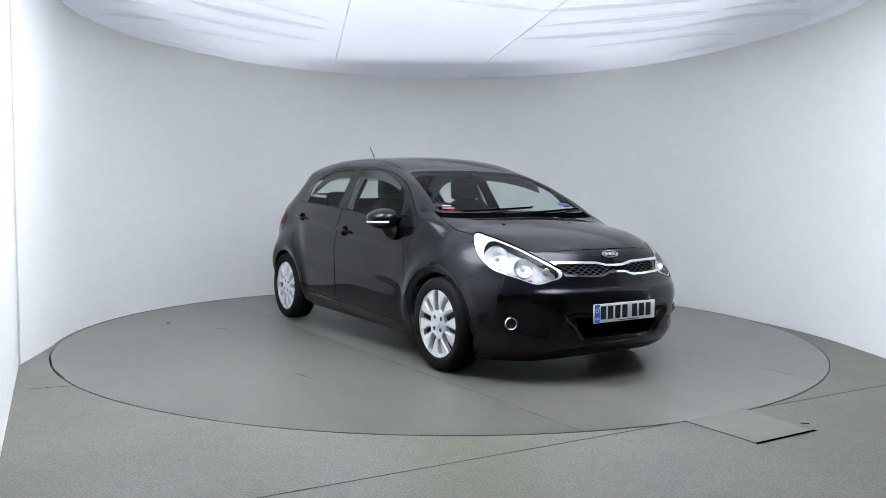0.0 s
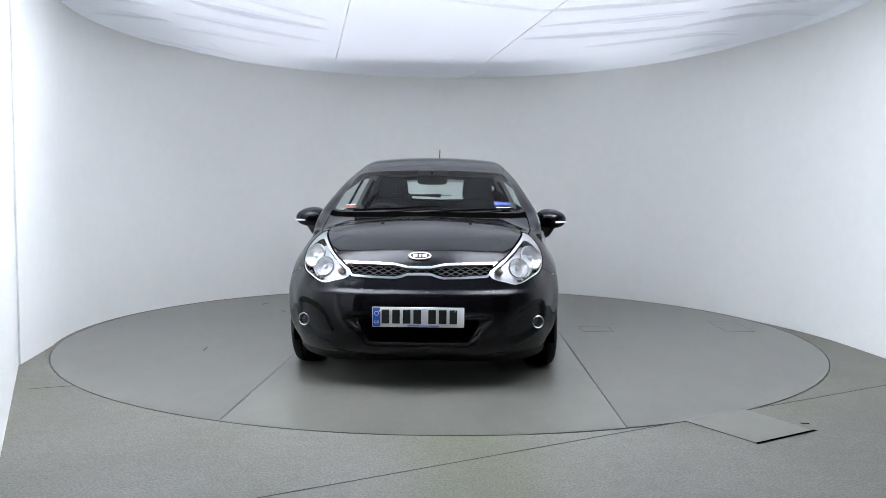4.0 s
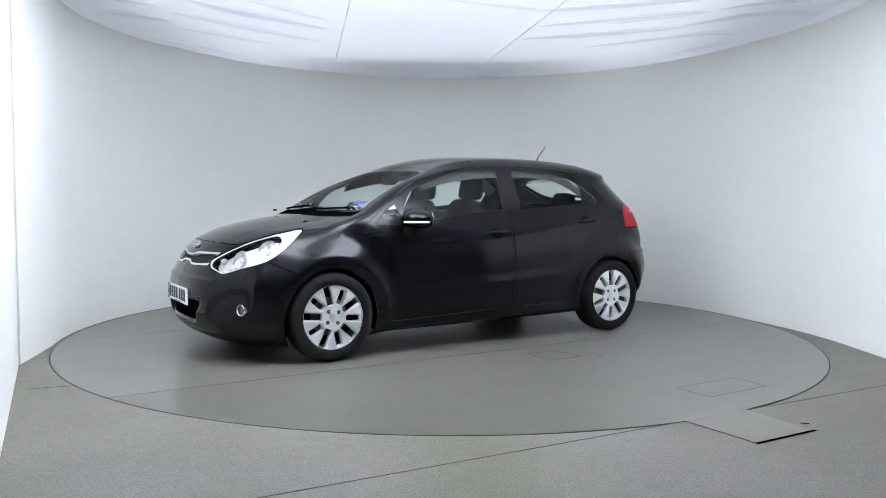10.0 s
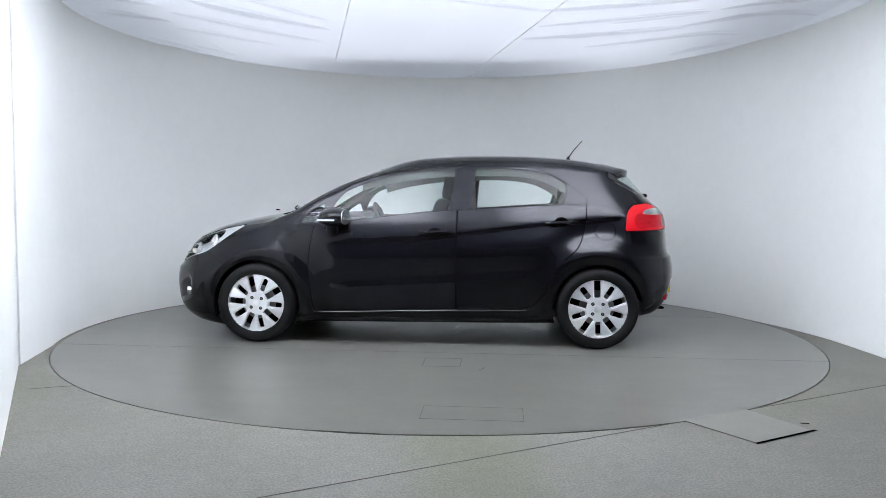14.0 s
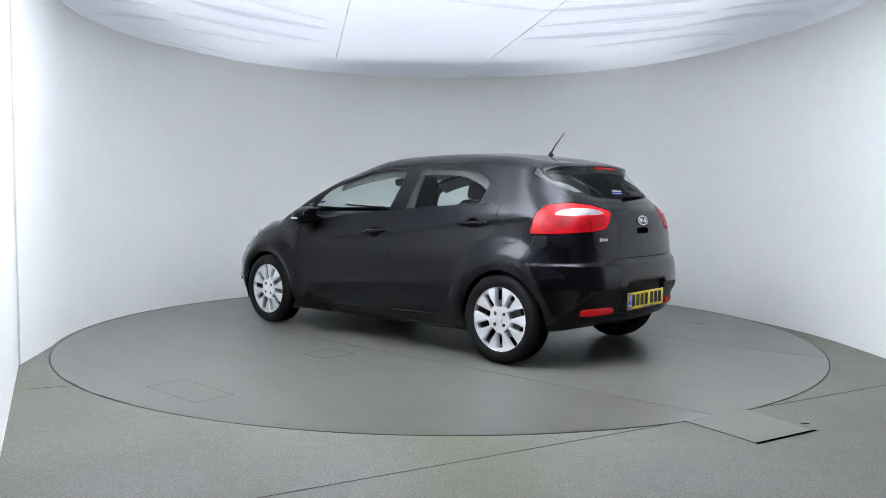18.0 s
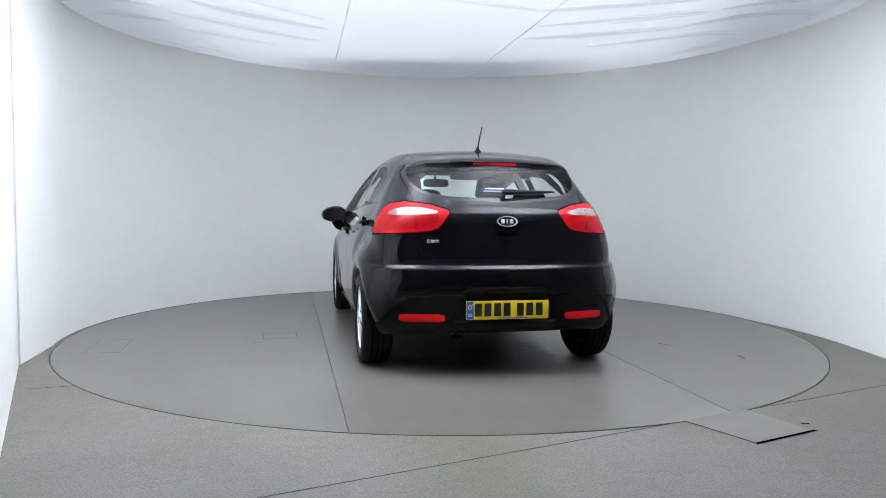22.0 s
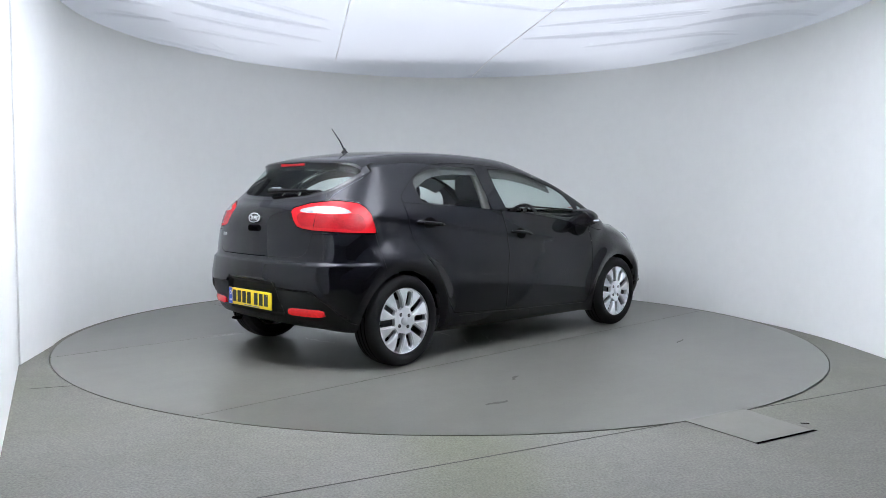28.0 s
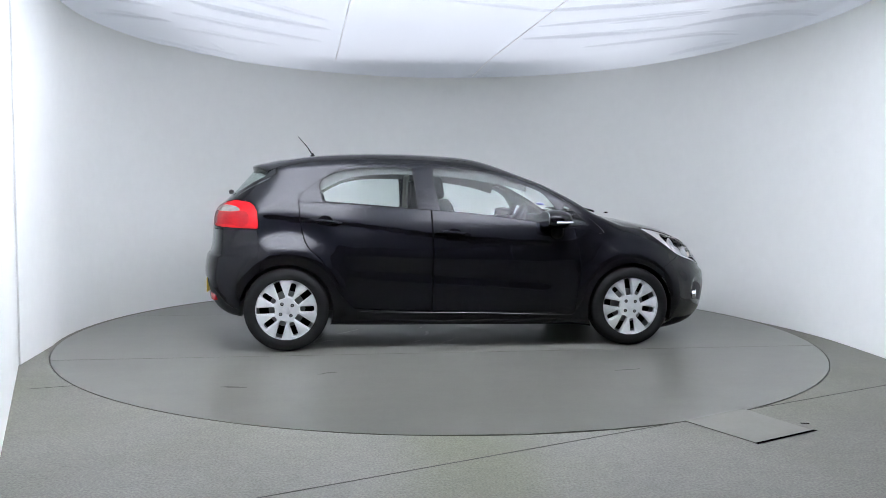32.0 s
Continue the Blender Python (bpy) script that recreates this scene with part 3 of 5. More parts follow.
# access cover beside the table
bm = bmesh.new()
cs = [(1.229, -2.716), (1.446, -3.068), (1.803, -2.862), (1.616, -2.475)]
f = bm.faces.new([bm.verts.new((x, y, .0025)) for x, y in cs])
r = bmesh.ops.extrude_face_region(bm, geom=[f])
bmesh.ops.translate(bm, vec=(0, 0, -.004), verts=[v for v in r["geom"] if isinstance(v, bmesh.types.BMVert)])
bmesh.ops.recalc_face_normals(bm, faces=bm.faces[:])
cover = tagged(part("access_cover", bm, PATCH, smooth=False), "square grey access cover set in the concrete floor", "cover")
strip("cover_gap", (1.44, -3.072), (1.815, -2.858), .018, DARK, cover, .003)
strip("cover_gap", (1.229, -2.716), (1.446, -3.068), .004, JOINT, cover, .003)
# small dark chip at the edge of the cover
strip("dark_chip", (1.80, -2.735), (1.84, -2.742), .014, DARK, cover, .0005)


def outline_rect(x0, x1, y0, y1, w=.004):
    """The thin seam of a small cover in the deck."""
    c = strip("deck_cover", ((x0 + x1) / 2, y0), ((x0 + x1) / 2, y1), x1 - x0, TABLE, table, .0022, .0006)
    for a, b in (((x0, y0), (x1, y0)), ((x1, y0), (x1, y1)), ((x1, y1), (x0, y1)), ((x0, y1), (x0, y0))):
        strip("cover_seam", a, b, w, SEAM, c, .0025)


outline_rect(-.24, .01, 1.20, 1.46)
outline_rect(-.62, -.1, 2.44, 2.68, .0025)
rng = random.Random(3)


def glint_stain(x, y, length, ang, material, wide):
    """A crooked streak on the deck."""
    n = 5
    p = Vector((x, y))
    bm = bmesh.new()
    prev = None
    for k in range(n + 1):
        a = ang + rng.uniform(-.6, .6)
        d = Vector((math.cos(a), math.sin(a)))
        s = Vector((-d.y, d.x)) * wide * (.3 + .7 * math.sin(math.pi * (k + .4) / (n + .8))) * rng.uniform(.5, 1.2)
        row = [bm.verts.new((*(p + s), .0028)), bm.verts.new((*(p - s), .0028))]
        if prev:
            bm.faces.new((prev[0], prev[1], row[1], row[0]))
        prev = row
        p = p + d * length / n
    bmesh.ops.recalc_face_normals(bm, faces=bm.faces[:])
    part("glint_stain_mark", bm, material, table, smooth=False)


# the pale streaks paint wet reflections under the car, the dark ones are stains
for x, y, l, a, m_, w in ((-1.09, -.578, .32, .85, WET_GLINT, .012), (-.30, -.59, .18, .7, WET_GLINT, .010), (-.10, -.04, .25, 4.3, WET_GLINT, .012), (-.11, .21, .18, 4.1, WET_GLINT, .010), (-.87, -.146, .28, .6, WET_GLINT, .012),
                          (-1.03, .12, .35, 1.6, WET_GLINT, .010), (-.93, -.15, .42, 4.2, WET_GLINT, .009), (.10, -.38, .4, 4.2, WET_GLINT, .010), (-1.55, -1.87, .16, 5.9, STAIN, .02), (-1.0, -1.6, .14, .4, STAIN, .016), (-.4, 1.45, .10, 1.2, STAIN, .008), (.9, -1.7, .2, .3, STAIN, .012)):
    glint_stain(x, y, l, a, m_, w)


# ---- the car ----
GLASS = glass_mat("tinted_glass", (.84, .895, .88))
LENS = glass_mat("clear_cover", (.96, .97, .97))
RED = mat("red_lens", (.50, .005, .010), .25, spec=.2, coat=.12)
RED_INNER = mat("red_inner_lens", (.34, .004, .008), .25, vary=.35, scale=14, spec=.2, bump=.2, bump_scale=70, coat=.12)
RED_DEEP = mat("red_reflector", (.70, .010, .014), .2, spec=.3, vary=.25, scale=60)
CLEAR = mat("clear_lens", (.31, .285, .28), .2, .35, vary=.55, scale=22, spec=.4, bump=.8, bump_scale=90, coat=.5)
FABRIC = mat("seat_fabric", (.024, .024, .026), .95, vary=.2, scale=30, bump=.3, bump_scale=300, spec=.2)
TRIM = mat("interior_trim", (.035, .035, .036), .7, bump=.3, bump_scale=300)
LINER = mat("headliner", (.10, .099, .094), .9)
BEIGE = mat("beige_pillar_trim", (.26, .25, .225), .8)
SILVERED = mat("mirror_glass", (.8, .82, .84), .02, 1.0)
LAMP_DARK = mat("lamp_housing", (.60, .602, .61), .3, .4, vary=.3, scale=25)
AMBER = mat("amber_bulb", (.55, .46, .40), .3)
PLATE_W = mat("white_plate", (.86, .86, .86), .3)
PLATE_Y = mat("yellow_plate", (.90, .66, .012), .3)
BLUE = mat("blue_band", (.02, .09, .55), .4)
INK = mat("black_ink", (.012, .012, .012), .5)
DISC = mat("brake_disc", (.25, .25, .25), .4, .9)
WHITE = mat("white_print", (.75, .75, .78), .5)
BLUE_PRINT = mat("blue_print", (.10, .12, .5), .5)
RED_PRINT = mat("red_print", (.55, .12, .08), .5)

car = tagged(new("car"), "black five-door hatchback with silver alloy wheels on the turntable", "car")


def zone(line, x, y):
    return area_distance(line, x, y)


HEAD = spline([(.775, .888), (.90, .875), (1.03, .85), (1.20, .808), (1.36, .757), (1.49, .712), (1.58, .655), (1.46, .612), (1.37, .600), (1.21, .632), (.975, .682), (.845, .762), (.785, .835)], 5, True)
GRILLE = np.array([(0, .706), (.07, .707), (.105, .715), (.15, .723), (.30, .727), (.455, .729), (.43, .68), (.395, .643), (.25, .636), (.14, .634), (.10, .642), (.07, .654), (0, .655)])
GRILLE = np.concatenate([GRILLE, (GRILLE * (-1, 1))[-2:0:-1]])
HOOD = np.array([(1.918, 0), (1.905, .2), (1.875, .38), (1.83, .50), (1.74, .568), (1.62, .612), (1.45, .668), (1.28, .697), (1.08, .692), (1.13, .58), (1.20, .39), (1.24, .2), (1.25, 0)])
HOOD = np.concatenate([HOOD, (HOOD * (1, -1))[-2:0:-1]])
SCREEN = spline([(0, 1.012), (.35, 1.01), (.60, 1.008), (.672, 1.02), (.665, 1.06), (.59, 1.26), (.565, 1.298), (.51, 1.318), (.28, 1.33), (0, 1.334)], 5)
SCREEN = np.concatenate([SCREEN, (SCREEN * (-1, 1))[-2:0:-1]])
BAND_TOP = spline([(1.09, .848), (1.02, .918), (.925, .997), (.775, 1.106), (.58, 1.217), (.34, 1.292), (.08, 1.336), (-.15, 1.358), (-.43, 1.368), (-.66, 1.364), (-.86, 1.332), (-1.02, 1.255), (-1.135, 1.174), (-1.195, 1.12), (-1.205, 1.078)], 5)
BELT = spline([(-1.18, 1.073), (-.73, 1.052), (-.16, 1.014), (.09, .994), (.576, .932), (.845, .887), (1.0, .852)], 4)
BAND = np.concatenate([BAND_TOP, BELT])
PANE_F = spline([(.70, 1.05), (.617, 1.15), (.48, 1.213), (.34, 1.263), (.16, 1.311), (-.04, 1.33), (-.212, 1.332)], 4)
PANE_F = np.concatenate([PANE_F, [(-.205, 1.20), (-.165, 1.016), (.093, .996), (.576, .934), (.69, .917), (.715, .98)]])
PANE_R = np.concatenate([spline([(-1.035, 1.12), (-1.045, 1.215), (-.94, 1.285), (-.757, 1.324), (-.55, 1.336), (-.372, 1.332)], 4), [(-.35, 1.15), (-.342, 1.03), (-.70, 1.056), (-1.022, 1.078)]])
PANE_Q = np.array([(.95, .918), (.862, 1.01), (.775, 1.062), (.752, .985), (.745, .918)])
FRONT_EDGE = spline([(.845, .883), (.871, .711), (.88, .576), (.862, .401), (.845, .243)], 5)
REAR_EDGE = spline([(-.803, .306), (-.908, .428), (-.956, .518), (-1.033, .657), (-1.135, .756), (-1.183, .894), (-1.203, 1.09)], 5)
DOOR_F = np.concatenate([FRONT_EDGE, [(.171, .262), (-.235, .276), (-.228, .714), (-.245, 1.35), (-.2, 1.5), (.9, 1.5)]])
DOOR_R = np.concatenate([[(-.249, 1.5), (-.249, 1.35), (-.234, .714), (-.241, .277)], REAR_EDGE, [(-1.21, 1.5)]])
FENDER = np.concatenate([FRONT_EDGE[::-1] + (.004, 0), [(1.12, .846), (1.085, .93), (1.09, 1.2), (2.0, 1.2), (2.0, .05), (.85, .05)]])
BUMPER = np.array([(1.545, .05), (1.545, .605), (1.70, .68), (1.80, .74), (1.78, .9), (2.4, .9), (2.4, .05)])
TAIL = np.array([(.69, .876), (.71, .93), (.745, 1.0), (.80, 1.045), (.87, 1.072), (1.06, 1.087), (1.30, 1.068), (1.465, 1.035), (1.482, 1.01), (1.455, .955), (1.42, .915), (1.36, .902), (1.26, .893), (.95, .882)])
TAIL_CLEAR = spline([(.92, 1.006), (.985, 1.036), (1.19, 1.049), (1.36, 1.032), (1.40, 1.014), (1.2, 1.003)], 5, True)
TAIL_MID = spline([(.80, .905), (.83, .99), (.95, .997), (1.2, .992), (1.40, 1.0), (1.41, .96), (1.37, .925), (1.26, .915), (.95, .905)], 4, True)
HATCH = np.array([(0, .717), (.44, .717), (.492, .732), (.521, .762), (.553, .89), (.556, 1.075), (.552, 1.12), (.575, 1.17), (.595, 1.24), (.590, 1.28), (.555, 1.325), (.35, 1.375), (0, 1.385)])
HATCH = np.concatenate([HATCH, (HATCH * (-1, 1))[-2:0:-1]])
REAR_PANE = spline([(0, 1.084), (.27, 1.092), (.38, 1.102), (.465, 1.122), (.525, 1.152), (.562, 1.195), (.582, 1.245), (.585, 1.285), (.555, 1.318), (.35, 1.345), (0, 1.355)], 5)
REAR_PANE = np.concatenate([REAR_PANE, (REAR_PANE * (-1, 1))[-2:0:-1]])
TAIL_BUMPER = np.array([(-1.49, .872), (-1.47, .66), (-1.47, .05), (-2.2, .05), (-2.2, .872)])
ROOF = np.array([(.38, -.56), (.38, .56), (-.2, .525), (-1.30, .50), (-1.38, .2), (-1.40, 0), (-1.38, -.2), (-1.30, -.50), (-.2, -.525)])

verts, quads = surface_net(body, (-2.06, -.05, .1), (2.2, .97, 1.54), .018)
shell = Shell(verts, quads, "body")
shell.settle(body, 2)
shell.v = [tuple(p) for p in shell.pts]
shell.cut(lambda v: v[:, 1], "away", {"body"})
shell.cut(lambda v: np.maximum(np.minimum(np.hypot(v[:, 0] - 1.285, v[:, 2] - .3), np.hypot(v[:, 0] + 1.285, v[:, 2] - .3)) - .332, .5 - v[:, 1]), "arch", {"body"})
GAP = .0035


def piece(field, name, among=("body",), gap=GAP):
    """Cuts a panel with a dark joint round it."""
    shell.cut(lambda v: field(v) + gap, name, set(among))
    if gap:
        shell.cut(lambda v: field(v) - gap, "joint", set(among))


def off(name, line, d, among):
    shell.cut(lambda v: line(v) + d, name, set(among))


head_f = lambda v: np.maximum(zone(HEAD, v[:, 0] - v[:, 1], v[:, 2]), 1.2 - v[:, 0])
grille_f = lambda v: np.maximum(zone(GRILLE, v[:, 1], v[:, 2]), 1.8 - v[:, 0])
mouth_f = lambda v: np.maximum(zone(MOUTH, v[:, 1], v[:, 2]), 1.8 - v[:, 0])
fog_f = lambda v: np.maximum(zone(FOG, v[:, 1], v[:, 2]), 1.6 - v[:, 0])
screen_f = lambda v: np.maximum(zone(SCREEN, v[:, 1], v[:, 2]), .2 - v[:, 0])
band_f = lambda v: np.maximum(zone(BAND, v[:, 0], v[:, 2]), .45 - v[:, 1])
tail_f = lambda v: np.maximum(zone(TAIL, -v[:, 0] - v[:, 1], v[:, 2]), v[:, 0] + 1.2)
hatch_f = lambda v: np.maximum(zone(HATCH, v[:, 1], v[:, 2]), v[:, 0] + 1.30)
pane_f = lambda v: np.maximum(zone(REAR_PANE, v[:, 1], v[:, 2]), v[:, 0] + 1.2)

HEAD_IN = spline([(1.545, .66), (1.42, .722), (1.235, .785), (1.06, .830), (.945, .845), (.895, .81), (.905, .75), (.985, .693), (1.205, .643), (1.37, .611), (1.465, .623)], 4, True)
piece(head_f, "head_bezel")
shell.cut(lambda v: np.maximum(zone(HEAD_IN, v[:, 0] - v[:, 1], v[:, 2]), 1.2 - v[:, 0]), "headlamp", {"head_bezel"})
piece(lambda v: np.maximum(zone(HOOD, v[:, 0], v[:, 1]), .72 - v[:, 2]), "hood")
shell.cut(grille_f, "grille_ring", {"body"})
off("grille", grille_f, .013, {"grille_ring"})
shell.cut(mouth_f, "mouth_edge", {"body"})
shell.cut(lambda v: np.maximum(zone(MOUTH_MESH, v[:, 1], v[:, 2]), 1.8 - v[:, 0]), "mouth", {"mouth_edge"})
shell.cut(fog_f, "fog_edge", {"body"})
off("fog", fog_f, .035, {"fog_edge"})
shell.cut(screen_f, "screen_border", {"body"})
off("screen", screen_f, .012, {"screen_border"})
shell.cut(lambda v: np.maximum(np.maximum(v[:, 2] - 1.03, .93 - v[:, 2]), np.maximum(np.maximum(1.0 - v[:, 0], v[:, 1] - .69), v[:, 0] - 1.3)), "cowl", {"body"})
shell.cut(lambda v: band_f(v) + .003, "band", {"body"})
shell.cut(lambda v: band_f(v) - .001, "joint", {"body"})
for _line, _nm in ((PANE_F, "pane_front"), (PANE_R, "pane_rear"), (PANE_Q, "pane_quarter")):
    _f = lambda v, q=_line: np.maximum(zone(q, v[:, 0], v[:, 2]), .45 - v[:, 1])
    shell.cut(lambda v: _f(v) - .008, "seal_" + _nm[5:], {"band"})
    shell.cut(_f, _nm, {"seal_" + _nm[5:]})
pillar_x = lambda v: v[:, 0] + .228 + .027 * (v[:, 2] - .714)
shell.cut(lambda v: np.abs(pillar_x(v)) - .003, "joint", {"band"})
shell.cut(pillar_x, "band_rear", {"band"})
piece(tail_f, "tail")
belt_f = lambda v: np.maximum(v[:, 2] - np.interp(-v[:, 0], -BELT[::-1, 0], BELT[::-1, 1]) - .01, .45 - v[:, 1])
piece(lambda v: np.maximum(zone(DOOR_F, v[:, 0], v[:, 2]), belt_f(v)), "door_front")
piece(lambda v: np.maximum(zone(DOOR_R, v[:, 0], v[:, 2]), belt_f(v)), "door_rear")
piece(lambda v: np.hypot((v[:, 0] + 1.337) / .078, (v[:, 2] - .875) / .07) * .074 - .074 + np.where(v[:, 1] < .5, 1, 0), "fuel_flap", gap=0)
flap_f = lambda v: np.hypot((v[:, 0] + 1.337) / .078, (v[:, 2] - .875) / .07) * .074 - .069
shell.cut(flap_f, "fuel_inner", {"fuel_flap"})
piece(hatch_f, "hatch", gap=.002)
shell.cut(lambda v: np.maximum(np.abs(hatch_f(v)) - .003, -v[:, 2]), "joint", {"tail"})
shell.cut(lambda v: np.maximum(zone(TAIL_CLEAR, -v[:, 0] - v[:, 1], v[:, 2]), v[:, 0] + 1.2), "tail_clear", {"tail"})
shell.cut(lambda v: np.maximum(zone(TAIL_MID, -v[:, 0] - v[:, 1], v[:, 2]), v[:, 0] + 1.2), "tail_mid", {"tail"})
shell.cut(pane_f, "rear_border", {"hatch"})
off("rear_pane", pane_f, .022, {"rear_border"})
piece(lambda v: zone(BUMPER, v[:, 0], v[:, 2]), "front_bumper", gap=.002)
piece(lambda v: zone(TAIL_BUMPER, v[:, 0], v[:, 2]), "rear_bumper", gap=.002)
shell.cut(lambda v: zone(VALANCE, v[:, 1], v[:, 2]), "valance", {"rear_bumper"})
shell.cut(lambda v: zone(FENDER, v[:, 0], v[:, 2]), "fender", {"body"})
shell.cut(lambda v: np.maximum(v[:, 2] - .20, v[:, 1] - .76), "underside", {"body", "fender", "front_bumper", "valance"})
piece(lambda v: np.maximum(zone(ROOF, v[:, 0], v[:, 1]), 1.25 - v[:, 2]), "roof", gap=.002)
shell.settle(body)

shell.panel("body_frame", "body", PAINT, car)
shell.panel("joint_seal", "joint", DARK, car, push=-.002)
shell.panel("underside", "underside", BLACK, car)
shell.panel("roof_panel", "roof", PAINT, car)
shell.panel("bonnet", "hood", PAINT, car)
shell.panel("front_bumper", "front_bumper", PAINT, car)
rear_bumper = shell.panel("rear_bumper", "rear_bumper", PAINT, car)
shell.panel("valance", "valance", BLACK, rear_bumper, label="matt black lower bumper valance")
shell.panel("windscreen", "screen", GLASS, car)
shell.panel("windscreen_border", "screen_border", GLOSS, car)
shell.panel("cowl", "cowl", DARK, car, label="black plastic cowl below the windscreen")
tailgate = shell.panel("tailgate", "hatch", PAINT, car)
shell.panel("rear_window", "rear_pane", GLASS, tailgate)
shell.panel("rear_window_border", "rear_border", GLOSS, tailgate)
ring = shell.panel("grille_surround", "grille_ring", CHROME, car, label="chrome grille surround", push=.006)
shell.panel("grille_backing", "grille", DARK, ring, push=-.02)
shell.panel("lower_grille_edge", "mouth_edge", PAINT, car)
shell.panel("lower_grille", "mouth", DARK, car, push=-.006)
for sd in (1, -1):
    shell.panel("front_wing", "fender", PAINT, car, sd)
    d = shell.panel("front_door", "door_front", PAINT, car, sd)
    shell.panel("door_window", "pane_front", GLASS, d, sd)
    d2 = shell.panel("rear_door", "door_rear", PAINT, car, sd)
    shell.panel("door_window", "pane_rear", GLASS, d2, sd)
    shell.panel("quarter_window", "pane_quarter", GLASS, car, sd)
    shell.panel("window_frame", "band", PAINT, d, sd)
    shell.panel("window_frame", "band_rear", PAINT, d2, sd)
    shell.panel("window_seal", "seal_front", BLACK, d, sd, "black rubber window seal")
    shell.panel("window_seal", "seal_rear", BLACK, d2, sd, "black rubber window seal")
    shell.panel("window_seal", "seal_quarter", BLACK, d, sd, "black rubber window seal")
    shell.panel("fog_lamp_pocket", "fog_edge", PAINT, car, sd)
    shell.panel("fog_lamp_grille", "fog", BLACK, car, sd)
    tl = shell.panel("tail_lamp", "tail", RED, car, sd, "red tail lamp")
    shell.panel("clear_lens", "tail_clear", CLEAR, tl, sd, "clear ribbed lens")
    for tag in ("tail", "tail_mid", "tail_clear"):
        shell.panel("lamp_backing", tag, DARK, tl, sd, push=-.005)
    shell.panel("inner_lens", "tail_mid", RED_INNER, tl, sd, "deep red ribbed lens", push=-.002)
flap = shell.panel("fuel_flap", "fuel_inner", PAINT, car, 1)
shell.panel("flap_joint", "fuel_flap", DARK, flap, 1, push=-.002)
shell.panel("quarter_skin", "fuel_inner", PAINT, car, -1)
shell.panel("quarter_skin", "fuel_flap", PAINT, car, -1)


# -- wheel arches, wheels --
def arch_liner(cx, sy):
    bm = bmesh.new()
    m = pose(cx, sy * .66, .30)
    vs = lathe(bm, [(.334, -.16), (.334, .17)], 40, m)
    bmesh.ops.delete(bm, geom=[v for v in vs if v.co.z < (.17 if cx > 0 else .31)], context="VERTS")
    part("wheel_arch_liner", bm, DARK, car)
    bm = bmesh.new()
    box(bm, (cx, sy * .50, .455), (.52, .02, .33))
    part("wheel_arch_wall", bm, DARK, car)


def slot_gap(x, z):
    """Distance to the nearest of ten slots: five run out to the rim, five end short of it."""
    a = np.degrees(np.arctan2(z, x)) % 360
    k = np.round((a - 18) / 36)
    turn = np.radians(18 + 36 * k)
    u, w = x * np.cos(turn) + z * np.sin(turn), -x * np.sin(turn) + z * np.cos(turn)
    odd = k % 2 == 1
    u0, u1, half = np.where(odd, .096, .082), np.where(odd, .196, .26), np.where(odd, .0200, .0235)
    c = .013
    qx, qy = np.abs(u - (u0 + u1) / 2) - (u1 - u0) / 2 + c, np.abs(w) - half + c
    return np.hypot(np.maximum(qx, 0), np.maximum(qy, 0)) + np.minimum(np.maximum(qx, qy), 0) - c


def wheel_skin():
    """The face of the wheel, cut by its slots; one piece to a spoke and one for the hub."""
    rs = np.concatenate([[.004, .02, .04, .06], np.linspace(.082, .2135, 26)])
    nt_ = 240
    verts = [(r * math.cos(2 * math.pi * k / nt_), 0, r * math.sin(2 * math.pi * k / nt_)) for r in rs for k in range(nt_)]
    quads = [(i * nt_ + k, i * nt_ + (k + 1) % nt_, (i + 1) * nt_ + (k + 1) % nt_, (i + 1) * nt_ + k) for i in range(len(rs) - 1) for k in range(nt_)]
    sh = Shell(verts, quads, "face")
    for d in (.0085, .0060):
        sh.cut(lambda v: slot_gap(v[:, 0], v[:, 2]) - d, "ledge", {"face"} if d > .008 else {"ledge"})
    sh.cut(lambda v: slot_gap(v[:, 0], v[:, 2]), "slot", {"face", "ledge"})
    v = np.array(sh.v)
    r, g = np.hypot(v[:, 0], v[:, 2]), slot_gap(v[:, 0], v[:, 2])
    v[:, 1] = .082 + .004 * step01(r, .07, .13) - .006 * step01(r, .15, .213) - .0065 * (1 - step01(g, .0055, .0088)) * step01(r, .08, .095)
    pieces = [[] for _ in range(11)]
    for p, t in zip(sh.polys, sh.tag):
        if t == "slot":
            continue
        c = v[p].mean(0)
        a = math.degrees(math.atan2(c[2], c[0])) % 360
        pieces[10 if math.hypot(c[0], c[2]) < .082 else int(round(a / 36)) % 10].append(p)
    return v, g, pieces


WHEEL_SKIN = wheel_skin()


def wheel_piece(k, m):
    v, g, pieces = WHEEL_SKIN
    bm = bmesh.new()
    where = {}
    for p in pieces[k]:
        for i in p:
            if i not in where:
                where[i] = bm.verts.new(v[i])
        bm.faces.new([where[i] for i in p][::-1])
    edge = {w for i, w in where.items() if abs(g[i]) < 2e-4}
    low = {}
    for e in [e for e in bm.edges if e.is_boundary and e.verts[0] in edge and e.verts[1] in edge]:
        a, b = e.verts
        for q in (a, b):
            if q not in low:
                low[q] = bm.verts.new(q.co + Vector((0, -.026, 0)))
        bm.faces.new((a, b, low[b], low[a]))
    bmesh.ops.transform(bm, matrix=m, verts=bm.verts[:])
    return bm


